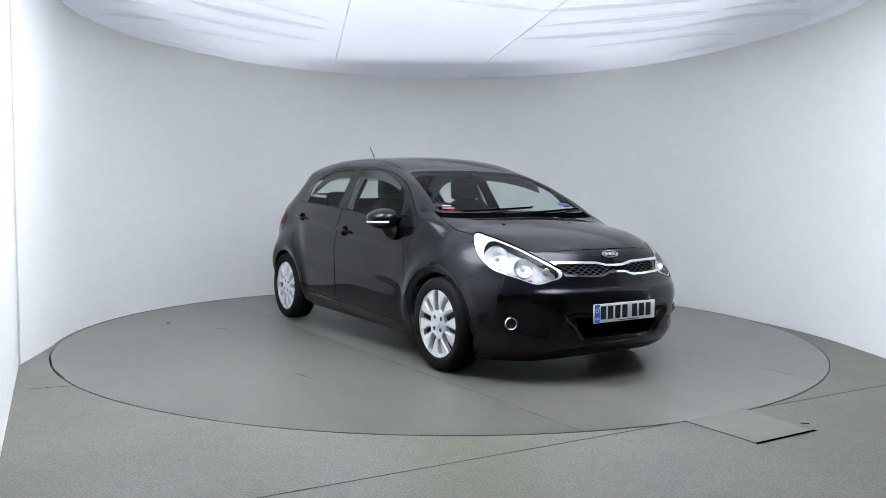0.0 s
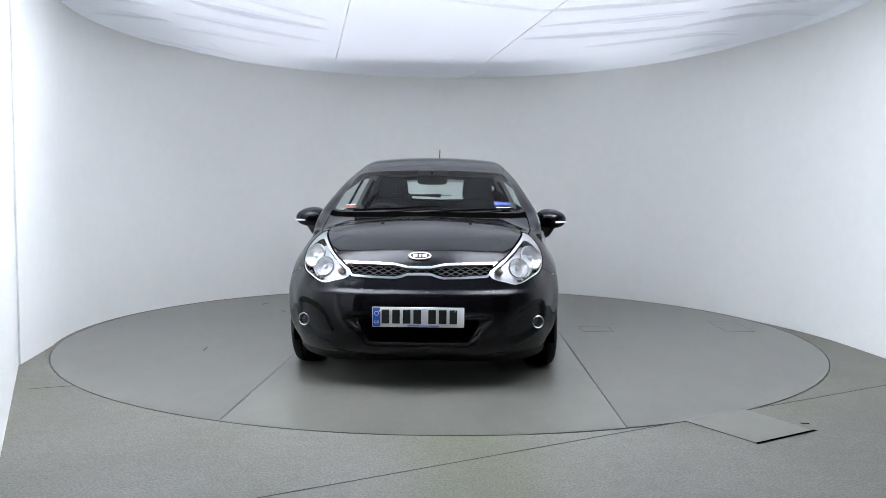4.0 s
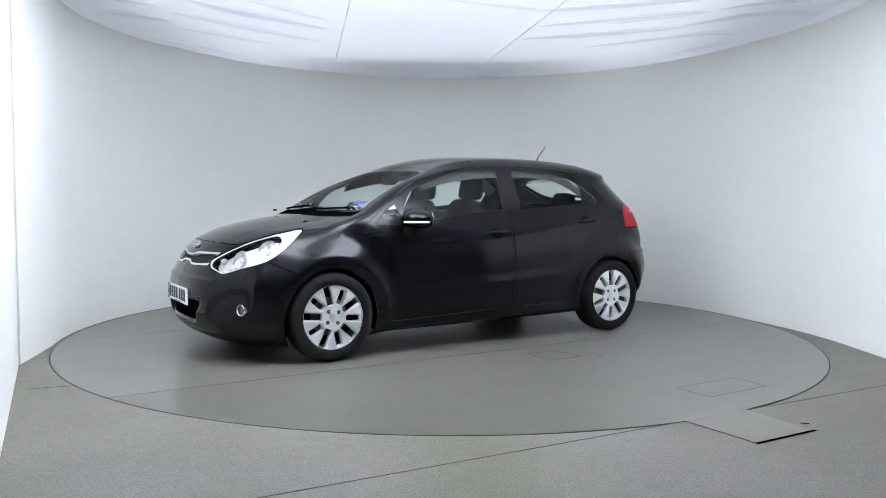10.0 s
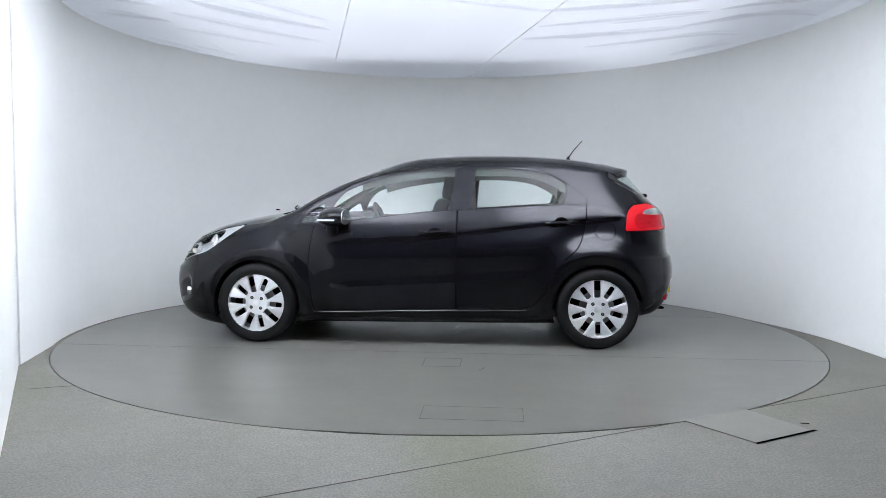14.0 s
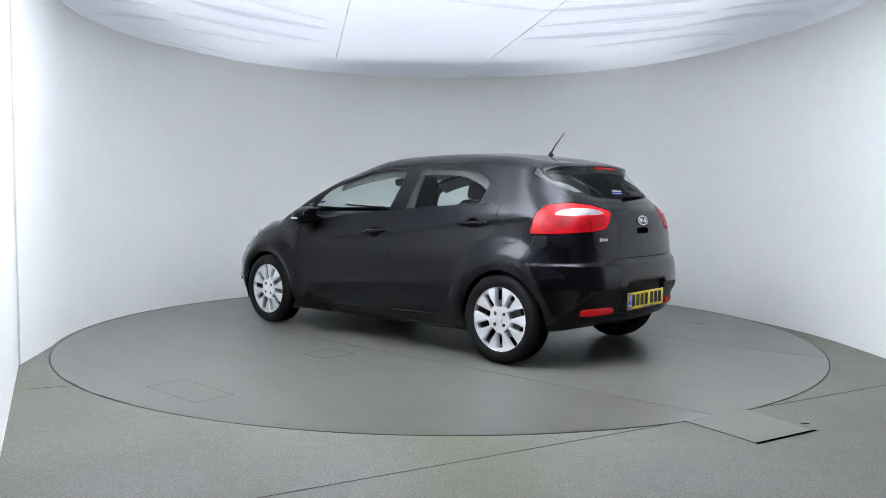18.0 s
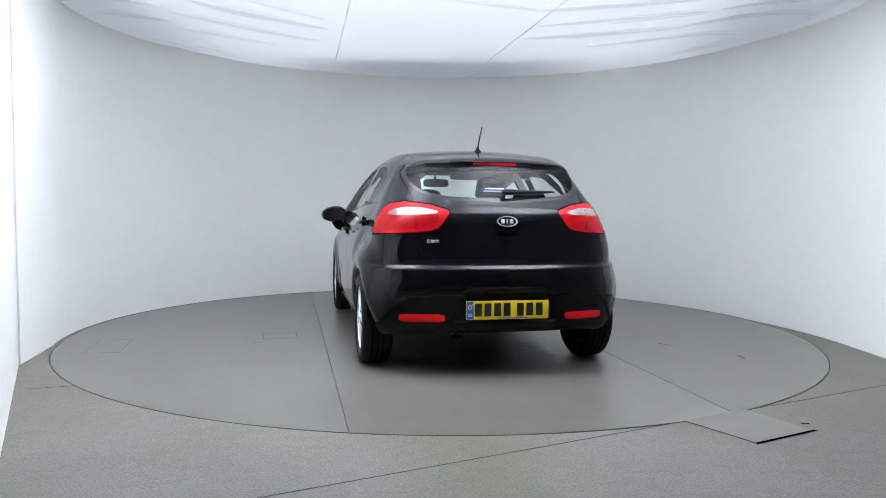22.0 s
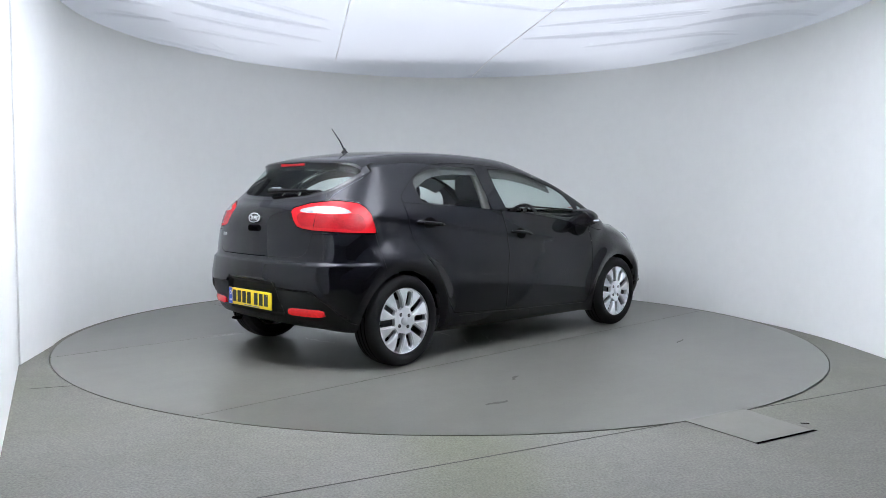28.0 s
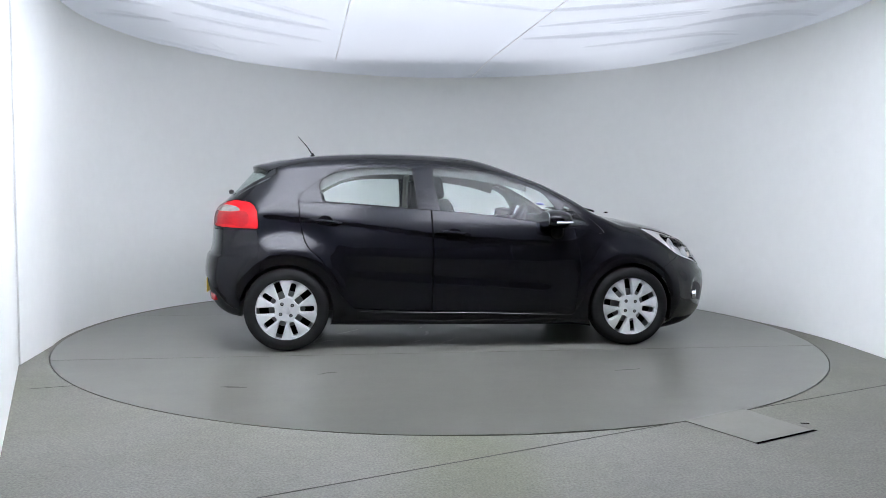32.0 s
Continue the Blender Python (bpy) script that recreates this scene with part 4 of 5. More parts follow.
def wheel(cx, sy, phase):
    m = pose(cx, sy * .755, .302, 0, 0, 0 if sy > 0 else 180)
    mf = m @ pose(0, 0, 0, 0, phase, 0)
    bm = bmesh.new()
    lathe(bm, [(.2115, .05), (.2125, .080), (.2145, .087), (.219, .086), (.219, .06), (.2, -.09)], 64, m)
    w = part("wheel", bm, ALLOY, car, "silver ten-spoke alloy wheel")
    for i in range(10):
        part("spoke", wheel_piece(i, mf), ALLOY, w)
    part("hub", wheel_piece(10, mf), ALLOY, w)
    bm = bmesh.new()
    lathe(bm, [(.208, .055), (.195, -.085)], 48, m)
    part("wheel_barrel", bm, DISC, w)
    bm = bmesh.new()
    lathe(bm, [(.212, .08), (.222, .094), (.245, .102), (.27, .100), (.288, .090), (.298, .074), (.302, .05), (.302, -.05), (.298, -.075), (.27, -.1), (.21, -.09)], 64, m)
    part("tyre", bm, RUBBER, w, "black rubber tyre")
    # black rings laid on the tread stand in for shaded grooves
    bm = bmesh.new()
    for k in (-.035, 0, .035):
        lathe(bm, [(.3026, k - .004), (.3032, k), (.3026, k + .004)], 64, m)
    part("tread_shade_ring", bm, DARK, w)
    bm = bmesh.new()
    lathe(bm, [(.03, .01), (.13, .01), (.13, -.005), (.03, -.005)], 40, m)
    part("brake_disc", bm, DISC, w, "grey metal brake disc")
    # flat black disc stands in for the shade behind the slots
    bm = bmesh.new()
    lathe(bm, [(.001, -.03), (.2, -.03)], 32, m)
    part("spoke_shade_disc", bm, DARK, w)
    bm = bmesh.new()
    lathe(bm, [(.001, .0885), (.02, .0875), (.026, .085), (.028, .078)], 24, m)
    part("centre_cap", bm, ALLOY, w)
    for i in range(4):
        bm = bmesh.new()
        a = math.radians(90 * i + 45 + phase * .4)
        c = m @ pose(.052 * math.cos(a), 0, .052 * math.sin(a))
        # black ring on the flat hub paints the shade round the nut
        lathe(bm, [(.0125, .0825), (.0120, .0832), (.0075, .0832), (.0070, .0826)], 16, c)
        part("nut_shade_ring", bm, DARK, w)
        bm = bmesh.new()
        lathe(bm, [(.001, .0858), (.005, .0855), (.0070, .084), (.0072, .0815)], 6, c)
        part("lug_nut", bm, DISC, w)


for cx, sy, ph in ((1.285, 1, 13), (-1.285, 1, 2), (1.285, -1, 8), (-1.285, -1, 20)):
    arch_liner(cx, sy)
    wheel(cx, sy, ph)
for cx in (1.285, -1.285):
    bm = bmesh.new()
    tube(bm, [(cx, -.7, .28), (cx, .7, .28)], .035)
    part("axle", bm, DARK, car)
bm = bmesh.new()
tube(bm, [(-1.2, -.42, .235), (-1.48, -.42, .24)], .028, 12)
part("exhaust_pipe", bm, DARK, car)
bm = bmesh.new()
tube(bm, [(-1.80, .30, .262)] + [(-1.845 - .026 * math.cos(q), .30 + .036 * math.sin(q), .252) for q in np.linspace(-math.pi, math.pi, 17)] + [(-1.80, .30, .262)], .0075, 8)
part("towing_eye", bm, DARK, car)


def root(place, lo, hi):
    """Where the body's skin is met between lo and hi, for many lines at once."""
    for _ in range(5):
        t = np.linspace(0, 1, 9)
        q = lo[:, None] + (hi - lo)[:, None] * t
        inside = body(*place(q)) < 0
        k = np.clip(inside.sum(1) - 1, 0, 7)
        i = np.arange(len(lo))
        lo, hi = q[i, k], q[i, k + 1]
    return lo


def on_skin(x, z, s=1):
    """A point of the flank at x and z, and the outward direction there."""
    y = root(lambda q: (q * 0 + x, q, q * 0 + z), np.array([.3]), np.array([1.0]))[0]
    n = slope(body, np.array([[x, y, z]]))[0]
    n = n / np.linalg.norm(n)
    return Vector((x, s * y, z)), Vector((n[0], s * n[1], n[2]))


def end_x(ys, z, sx):
    ys = np.abs(np.array(ys, float))
    return sx * root(lambda q: (sx * q, q * 0 + ys[:, None], q * 0 + z), np.full(len(ys), .5), np.full(len(ys), 2.3))


def on_end(y, z, sx):
    """A point of the nose (sx 1) or tail (sx -1) at y and z, and the outward direction there."""
    x = end_x([y], z, sx)[0]
    n = slope(body, np.array([[x, abs(y), z]]))[0]
    n = n / np.linalg.norm(n)
    return Vector((x, y, z)), Vector((n[0], math.copysign(n[1], y) if y else 0, n[2]))


def facing(p, n, up=(0, 0, 1)):
    """A pose at p whose y axis points along n and whose z axis is near up."""
    y = n.normalized()
    x = y.cross(Vector(up)).normalized()
    z = x.cross(y)
    return Matrix(((x.x, y.x, z.x, p.x), (x.y, y.y, z.y, p.y), (x.z, y.z, z.z, p.z), (0, 0, 0, 1)))


# -- door handles, mirrors --
def handle(x, z, s, tilt):
    p, n = on_skin(x, z, s)
    m = facing(p, n) @ pose(0, 0, 0, 0, tilt * s, 0)
    # flat black ellipse on the door paints the shade of the handle cup
    bm = bmesh.new()
    pts = [(.052 * math.cos(a), .040 * math.sin(a)) for a in np.linspace(0, 2 * math.pi, 20, endpoint=False)]
    extrude_outline(bm, pts, .006, m)
    cup = part("handle_shade", bm, DARK, car)
    bm = bmesh.new()
    line, rad = [], []
    for k in range(13):
        u = -1 + k / 6
        line.append(m @ Vector((.118 * u, .006 + .026 * (1 - u**4), .002 * u)))
        rad.append(.0135 * (1 - .35 * u**4))
    tube(bm, line, rad, 10)
    part("door_handle", bm, PAINT, cup)


for s in (1, -1):
    handle(-.075, .848, s, 5)
    handle(-1.01, .936, s, 4)


def mirror(s):
    c = Vector((.672, s * .900, .962))
    bm = bmesh.new()
    r = bmesh.ops.create_uvsphere(bm, u_segments=32, v_segments=18, radius=1)
    for v in r["verts"]:
        x, y, z = v.co
        e = .72
        q = Vector((math.copysign(abs(x) ** e, x), math.copysign(abs(y) ** e, y), math.copysign(abs(z) ** .85, z)))
        q = q / max(q.length, 1e-6) * (abs(q.length) ** .25)
        fx = max(q.x, -.72)
        v.co = (fx * .115, s * q.y * .114, q.z * .073 * (1 - .10 * q.y) - .006 * q.y)
    bmesh.ops.transform(bm, matrix=Matrix.Translation(c) @ pose(0, 0, 0, 0, 0, s * -8), verts=bm.verts[:])
    hs = part("door_mirror", bm, PAINT, car, "black door mirror with white indicator strip")
    bm = bmesh.new()
    pts = [(.092 * math.copysign(abs(math.cos(a)) ** .8, math.cos(a)), .056 * math.copysign(abs(math.sin(a)) ** .85, math.sin(a))) for a in np.linspace(0, 2 * math.pi, 28, endpoint=False)]
    extrude_outline(bm, pts, .004, Matrix.Translation(c + Vector((-.0875, 0, 0))) @ pose(0, 0, 0, 0, 0, 90 + s * -8))
    part("mirror_pane", bm, SILVERED, hs, "silvered mirror glass")
    bm = bmesh.new()
    line = [c + Vector((.118 * math.cos(a), s * (.018 + .097 * math.sin(a)), -.022)) for a in np.linspace(.05, 1.8, 12)]
    tube(bm, line, .0062, 8)
    part("indicator_strip", bm, WHITE, hs, "clear indicator strip")
    bm = bmesh.new()
    p, n = on_skin(.70, .86, s)
    tube(bm, [p, Vector((.695, s * (abs(p.y) + .03), .868)), Vector((.69, s * .885, .905)), Vector((.685, s * .90, .94))], [.052, .044, .042, .05], 12)
    part("mirror_stalk", bm, BLACK, hs)


for s in (1, -1):
    mirror(s)


# -- lamps --
def headlamp(s):
    bucket = shell.panel("headlamp", "headlamp", LAMP_DARK, car, s, "clear headlamp with two round reflectors", push=-.055)
    shell.panel("cover", "headlamp", LENS, bucket, s)
    shell.panel("bezel", "head_bezel", CHROME_SATIN, bucket, s, "bright satin bezel", push=-.003)
    for (u, z, r, nm) in ((1.02, .752, .074, "main_reflector"), (1.27, .702, .060, "inner_reflector")):
        i = int(np.argmin((shell.pts[:, 0] - shell.pts[:, 1] - u) ** 2 + (shell.pts[:, 2] - z) ** 2 + 10 * (shell.pts[:, 0] < 1.2)))
        p = Vector(shell.pts[i])
        p.y *= s
        q = shell.nor[i]
        n = (Vector((q[0], s * q[1], q[2])) * .75 + Vector((.5, 0, 0))).normalized()
        m = facing(p - n * .03 - Vector((.012, s * .01, 0)), n)
        bm = bmesh.new()
        lathe(bm, [(r, .014), (r * 1.06, .008), (r * 1.02, .0), (r * .95, .006), (r * .8, -.012), (r * .5, -.026), (r * .25, -.032), (r * .2, -.012), (r * .12, -.008), (.001, -.006)], 32, m)
        part(nm, bm, REFLECTOR, bucket)
        bm = bmesh.new()
        r2 = bmesh.ops.create_uvsphere(bm, u_segments=16, v_segments=10, radius=r * .24)
        bmesh.ops.transform(bm, matrix=m @ pose(0, -.006, 0), verts=r2["verts"])
        part("bulb_shield", bm, CHROME_SATIN, bucket)
    i = int(np.argmin((shell.pts[:, 0] - shell.pts[:, 1] - 1.47) ** 2 + (shell.pts[:, 2] - .672) ** 2 + 10 * (shell.pts[:, 0] < 1.2)))
    p = Vector(shell.pts[i])
    bm = bmesh.new()
    r2 = bmesh.ops.create_uvsphere(bm, u_segments=14, v_segments=10, radius=.022)
    bmesh.ops.translate(bm, vec=(p.x - .045, s * (p.y - .012), p.z), verts=r2["verts"])
    part("indicator_bulb", bm, AMBER, bucket, "amber indicator bulb")
    # row of small lights along the lower edge
    for k in range(5):
        u = 1.12 + .07 * k
        z = .652 - .012 * k
        i = int(np.argmin((shell.pts[:, 0] - shell.pts[:, 1] - u) ** 2 + (shell.pts[:, 2] - z) ** 2 + 10 * (shell.pts[:, 0] < 1.2)))
        p = Vector(shell.pts[i])
        p.y *= s
        bm = bmesh.new()
        box(bm, (0, 0, 0), (.03, .012, .013), .004, facing(p - Vector((.022, s * .014, 0)), Vector((.8, s * .6, 0))))
        part("running_light", bm, CLEAR, bucket)


REFLECTOR = mat("lamp_reflector", (.90, .905, .91), .2, .6, vary=.12, scale=40)
FOG_RING = mat("fog_ring", (.72, .725, .73), .2, .95)
CHROME_SATIN = mat("satin_chrome", (.74, .745, .75), .28, .8)
GRILLE_BAR = mat("grille_plastic", (.030, .030, .032), .4)
FOG_GLASS = mat("fog_lens", (.05, .05, .055), .1, .4, coat=1.0)
BADGE = mat("badge_chrome", (.8, .805, .81), .2, .7)
for s in (1, -1):
    headlamp(s)
    # fog lamps
    p, n = on_end(s * .695, .372, 1)
    m = facing(p + Vector((.012, s * .006, 0)), Vector((.93, s * .36, 0)))
    bm = bmesh.new()
    lathe(bm, [(.038, -.02), (.039, .004), (.036, .008), (.031, .004), (.029, -.012)], 28, m)
    fl = part("fog_lamp", bm, FOG_RING, car, "round fog lamp with chrome ring")
    bm = bmesh.new()
    lathe(bm, [(.030, -.010), (.024, -.006), (.014, -.004), (.001, -.003)], 24, m)
    part("fog_lens", bm, FOG_GLASS, fl)
    # rear reflectors
    p, n = on_end(s * .52, .372, -1)
    bm = bmesh.new()
    rows = []
    for k in range(9):
        y = .385 + .27 * k / 8
        q, nn = on_end(y, .372, -1)
        hh = .024 if 0 < k < 8 else .016
        rows.append([bm.verts.new((q.x + dx, s * y, .374 + dz)) for dx, dz in ((.02, -hh), (-.008, -hh), (-.014, 0), (-.008, hh), (.02, hh))])
    for a, b in zip(rows, rows[1:]):
        for k in range(4):
            bm.faces.new((a[k], a[k + 1], b[k + 1], b[k]))
    bm.faces.new(rows[0])
    bm.faces.new(rows[-1][::-1])
    bmesh.ops.recalc_face_normals(bm, faces=bm.faces[:])
    part("rear_reflector", bm, RED_DEEP, car, "red bumper reflector")


# -- grilles --
def mesh_bars(field, y0, y1, z0, z1, step_y, step_z, r, name, parent, back):
    bm = bmesh.new()
    rows = int((z1 - z0) / step_z)
    for j in range(rows + 1):
        z = z0 + j * step_z
        ys = np.arange(y0, y1, step_y / 4)
        ys = list(ys[field(np.abs(ys), np.full(len(ys), z)) < -.004])
        if len(ys) < 3:
            continue
        runs, cur = [], [ys[0]]
        for a in ys[1:]:
            if a - cur[-1] > step_y / 3:
                runs.append(cur)
                cur = []
            cur.append(a)
        runs.append(cur)
        for run in runs:
            line = []
            for y, qx in zip(run, end_x(run, z, 1)):
                line.append((qx - back, y, z + .35 * step_z * math.sin(y * math.pi / step_y) * (1 if j % 2 else -1)))
            if len(line) > 2:
                tube(bm, line, r, 5)
    part(name, bm, GRILLE_BAR, parent)


mesh_bars(lambda y, z: zone(GRILLE, y, z), -.44, .44, .645, .72, .028, .013, .0028, "grille_mesh", ring, .008)
mesh_bars(lambda y, z: zone(MOUTH_MESH, y, z), -.36, .36, .280, .40, .034, .017, .0030, "lower_grille_mesh", car, .012)


def badge(sx, y, z, w, h):
    p, n = on_end(y, z, sx)
    m = facing(p, n)
    bm = bmesh.new()
    outer = [(w * math.cos(a), h * math.sin(a)) for a in np.linspace(0, 2 * math.pi, 36, endpoint=False)]
    inner = [(w * .86 * math.cos(a), h * .80 * math.sin(a)) for a in np.linspace(0, 2 * math.pi, 36, endpoint=False)]
    for d, ins in ((.008, inner),):
        a = [bm.verts.new(m @ Vector((x, .002, zz))) for x, zz in outer]
        b = [bm.verts.new(m @ Vector((x, .002 + d, zz))) for x, zz in outer]
        c = [bm.verts.new(m @ Vector((x, .002 + d, zz))) for x, zz in ins]
        e = [bm.verts.new(m @ Vector((x, .005, zz))) for x, zz in ins]
        for i in range(36):
            j = (i + 1) % 36
            for u, v in ((a, b), (b, c), (c, e)):
                bm.faces.new((u[i], u[j], v[j], v[i]))
    bmesh.ops.recalc_face_normals(bm, faces=bm.faces[:])
    bd = part("badge", bm, BADGE, car, "oval chrome badge")
    bm = bmesh.new()
    extrude_outline(bm, inner, .003, m @ pose(0, .004, 0))
    part("badge_field", bm, GLOSS, bd)
    for k, ww in ((-.42, .3), (0, .12), (.42, .3)):
        bm = bmesh.new()
        box(bm, (0, 0, 0), (w * ww * 1.2, .004, h * .8), .001, m @ pose(k * w, .0075, 0))
        part("badge_bar", bm, BADGE, bd)


badge(1, 0, .762, .067, .027)
badge(-1, 0, .964, .066, .034)
p, n = on_end(0, .897, -1)
bm = bmesh.new()
box(bm, (0, 0, 0), (.125, .03, .042), .012, facing(p, n))
part("tailgate_handle", bm, DARK, tailgate)
for k in range(3):
    p, n = on_end(.480 - .026 * k, .842, -1)
    bm = bmesh.new()
    box(bm, (0, 0, 0), (.022, .006, .024 if k == 0 else .019), .002, facing(p, n))
    part("badge_bar", bm, BADGE, tailgate)


# -- number plates: characters as plain bars --
def plate(sx, z, material, tilt):
    p, n = on_end(0, z, sx)
    if sx > 0:
        p.x = 2.098
    else:
        p.x = -1.922
    m = facing(p, Vector((sx, 0, 0))) @ pose(0, 0, 0, tilt, 0, 0)
    bm = bmesh.new()
    box(bm, (0, 0, 0), (.524, .008, .114), .003, m)
    pl = part("number_plate", bm, material, car, "white number plate" if sx > 0 else "yellow number plate")
    bm = bmesh.new()
    box(bm, (0, 0, 0), (.042, .002, .108), 0, m @ pose(.238, .0045, 0))
    part("country_band", bm, BLUE, pl)
    words = bpy.data.curves.new("country_code", "FONT")
    words.body, words.size, words.align_x, words.align_y, words.extrude = "GB", .022, "CENTER", "CENTER", .0006
    ob = new("country_code", words)
    me = bpy.data.meshes.new_from_object(ob.evaluated_get(bpy.context.evaluated_depsgraph_get()))
    bpy.data.objects.remove(ob)
    me.transform(m @ pose(.238, .0062, -.030) @ pose(0, 0, 0, 90, 0, 180))
    me.materials.append(WHITE)
    new("country_code", me).parent = pl
    bm = bmesh.new()
    lathe(bm, [(.0095, 0), (.0115, .0012), (.0135, 0)], 12, m @ pose(.238, .0056, .020))
    part("star_ring", bm, WHITE, pl)
    for k in range(7):
        x = .187 - k * .0605 - (.024 if k > 3 else 0)
        bm = bmesh.new()
        box(bm, (0, 0, 0), (.043, .002, .079), 0, m @ pose(x, .0052, .003))
        part("character_bar", bm, INK, pl)
    bm = bmesh.new()
    box(bm, (0, 0, 0), (.18, .002, .005), 0, m @ pose(-.03, .005, -.049))
    part("small_print_bar", bm, BLUE_PRINT, pl)
    for dx in (-.21, .22):
        bm = bmesh.new()
        lathe(bm, [(.001, .002), (.005, .0015), (.006, 0)], 10, m @ pose(dx, .0045, .035))
        part("screw_cap", bm, material, pl)


plate(1, .425, PLATE_W, 0)
plate(-1, .425, PLATE_Y, 0)


# -- spoiler, aerial, wipers --
def top_z(x, ys):
    ys = np.abs(np.array(ys, float))
    return root(lambda q: (q * 0 + x, q * 0 + ys[:, None], q), np.full(len(ys), 1.0), np.full(len(ys), 1.6))


def spoiler():
    bm = bmesh.new()
    rows = []
    n = 28
    ys = np.linspace(-.555, .555, n + 1)
    za, zb, zc = (top_z(x, ys) for x in (-1.27, -1.34, -1.40))
    for k, y in enumerate(ys):
        u = abs(y) / .555
        back = -1.582 + .150 * u**3.5
        fall = lambda x: zc[k] + .004 - (-1.40 - x) * .24
        rows.append([bm.verts.new(q) for q in ((-1.27, y, za[k] - .004), (-1.34, y, zb[k] + .003), (-1.40, y, zc[k] + .004), ((back - 1.40) / 2, y, fall((back - 1.40) / 2)), (back + .012, y, fall(back) + .002), (back, y, fall(back) - .010),
                                               (back + .010, y, fall(back) - .056), (back + .05, y, fall(back) - .066), (-1.34, y, zc[k] - .085))])
    m = len(rows[0])
    for a, b in zip(rows, rows[1:]):
        for j in range(m):
            bm.faces.new((a[j], a[(j + 1) % m], b[(j + 1) % m], b[j]))
    bm.faces.new(rows[0])
    bm.faces.new(rows[-1][::-1])
    bmesh.ops.recalc_face_normals(bm, faces=bm.faces[:])
    sp = part("spoiler", bm, PAINT, car)
    bm = bmesh.new()
    box(bm, (-1.574, 0, float(zc[n // 2]) - .066), (.012, .29, .022), .004)
    part("brake_light", bm, RED_INNER, sp, "red high brake light")


spoiler()
bm = bmesh.new()
lathe(bm, [(.03, 0), (.026, .012), (.012, .03), (.006, .045)], 14, Matrix.Translation((-1.12, 0, 1.425)) @ pose(0, 0, 0, 90, 0, 0))
ae = part("aerial", bm, BLACK, car, "thin black roof aerial")
bm = bmesh.new()
tube(bm, [(-1.12, 0, 1.45), (-1.16, 0, 1.515), (-1.235, 0, 1.60)], [.0055, .0045, .003], 6)
part("aerial_rod", bm, BLACK, ae)


def screen_x(y, z):
    return end_x([y], z, 1)[0]


def wiper(y0, y1, z0, z1):
    bm = bmesh.new()
    line = []
    for k in range(9):
        u = k / 8
        y, z = y0 + (y1 - y0) * u, z0 + (z1 - z0) * u
        line.append((screen_x(abs(y), z) + .02, y, z + .012))
    tube(bm, line, [.007, .008, .008, .007, .006, .006, .005, .005, .004], 6)
    w = part("wiper", bm, DARK, car, "black windscreen wiper")
    bm = bmesh.new()
    tube(bm, [(q[0] - .012, q[1], q[2] - .008) for q in line[3:]], .004, 5)
    part("wiper_blade", bm, RUBBER, w)


wiper(-.52, .10, 1.005, 1.04)
wiper(.02, .60, 1.0, 1.03)
bm = bmesh.new()
line = []
for k in range(9):
    y = .0 - .36 * k / 8
    q, n = on_end(y, 1.125 + .012 * k / 8, -1)
    line.append(q + n * (.028 - .01 * k / 8))
tube(bm, line, [.018, .020, .017, .014, .012, .011, .010, .008, .005], 8)
part("rear_wiper", bm, BLACK, tailgate, "black rear wiper")


# washer jets, door locks
for y in (-.30, .30):
    bm = bmesh.new()
    box(bm, (1.27, y, float(top_z(1.27, [y])[0]) + .006), (.03, .02, .012), .004)
    part("washer_jet", bm, DARK, car)
for s in (1, -1):
    p, n = on_skin(-.215, .848, s)
    bm = bmesh.new()
    lathe(bm, [(.001, .004), (.008, .004), (.010, 0)], 14, facing(p, n))
    part("door_lock", bm, PAINT, car)
    # thin gloss tube added to give the highlight along the door foot
    bm = bmesh.new()
    line = []
    for x in np.linspace(.80, -.76, 18):
        z = .262 - .035 * (x - .17) * (1 if x > .17 else .62)
        q, n = on_skin(x, z, s)
        line.append(q + n * .002)
    tube(bm, line, .0035, 6)
    part("door_foot_highlight", bm, GLOSS, car)


# -- inside --
def cushion(bm, c, s, rot=0.0, taper=1.0):
    r = bmesh.ops.create_cube(bm, size=1)
    bmesh.ops.subdivide_edges(bm, edges=list({e for v in r["verts"] for e in v.link_edges}), cuts=5, use_grid_fill=True)
    for v in bm.verts:
        if v.tag:
            continue
        q = Vector((v.co.x * 2, v.co.y * 2, v.co.z * 2))
        m = max(abs(q.x), abs(q.y), abs(q.z))
        l = (abs(q.x) ** 5 + abs(q.y) ** 5 + abs(q.z) ** 5) ** .2
        q *= m / max(l, 1e-6)
        k = 1 + (taper - 1) * (q.z + 1) / 2
        w = Vector((q.x * s[0] / 2, q.y * s[1] / 2 * k, q.z * s[2] / 2))
        w = Matrix.Rotation(radians(rot), 3, "Y") @ w
        v.co = w + Vector(c)
        v.tag = True


def seat(x, y, name):
    bm = bmesh.new()
    cushion(bm, (x + .18, y, .50), (.52, .50, .16), -6)
    st = part(name, bm, FABRIC, car, "dark grey fabric seat")
    bm = bmesh.new()
    cushion(bm, (x - .14, y, .80), (.14, .48, .62), -14, .86)
    part("backrest", bm, FABRIC, st)
    bm = bmesh.new()
    cushion(bm, (x - .255, y, 1.195), (.10, .27, .19), -10, .85)
    part("headrest", bm, FABRIC, st)
    for dy in (-.06, .06):
        bm = bmesh.new()
        tube(bm, [(x - .22, y + dy, 1.05), (x - .245, y + dy, 1.15)], .007, 6)
        part("headrest_post", bm, DISC, st)


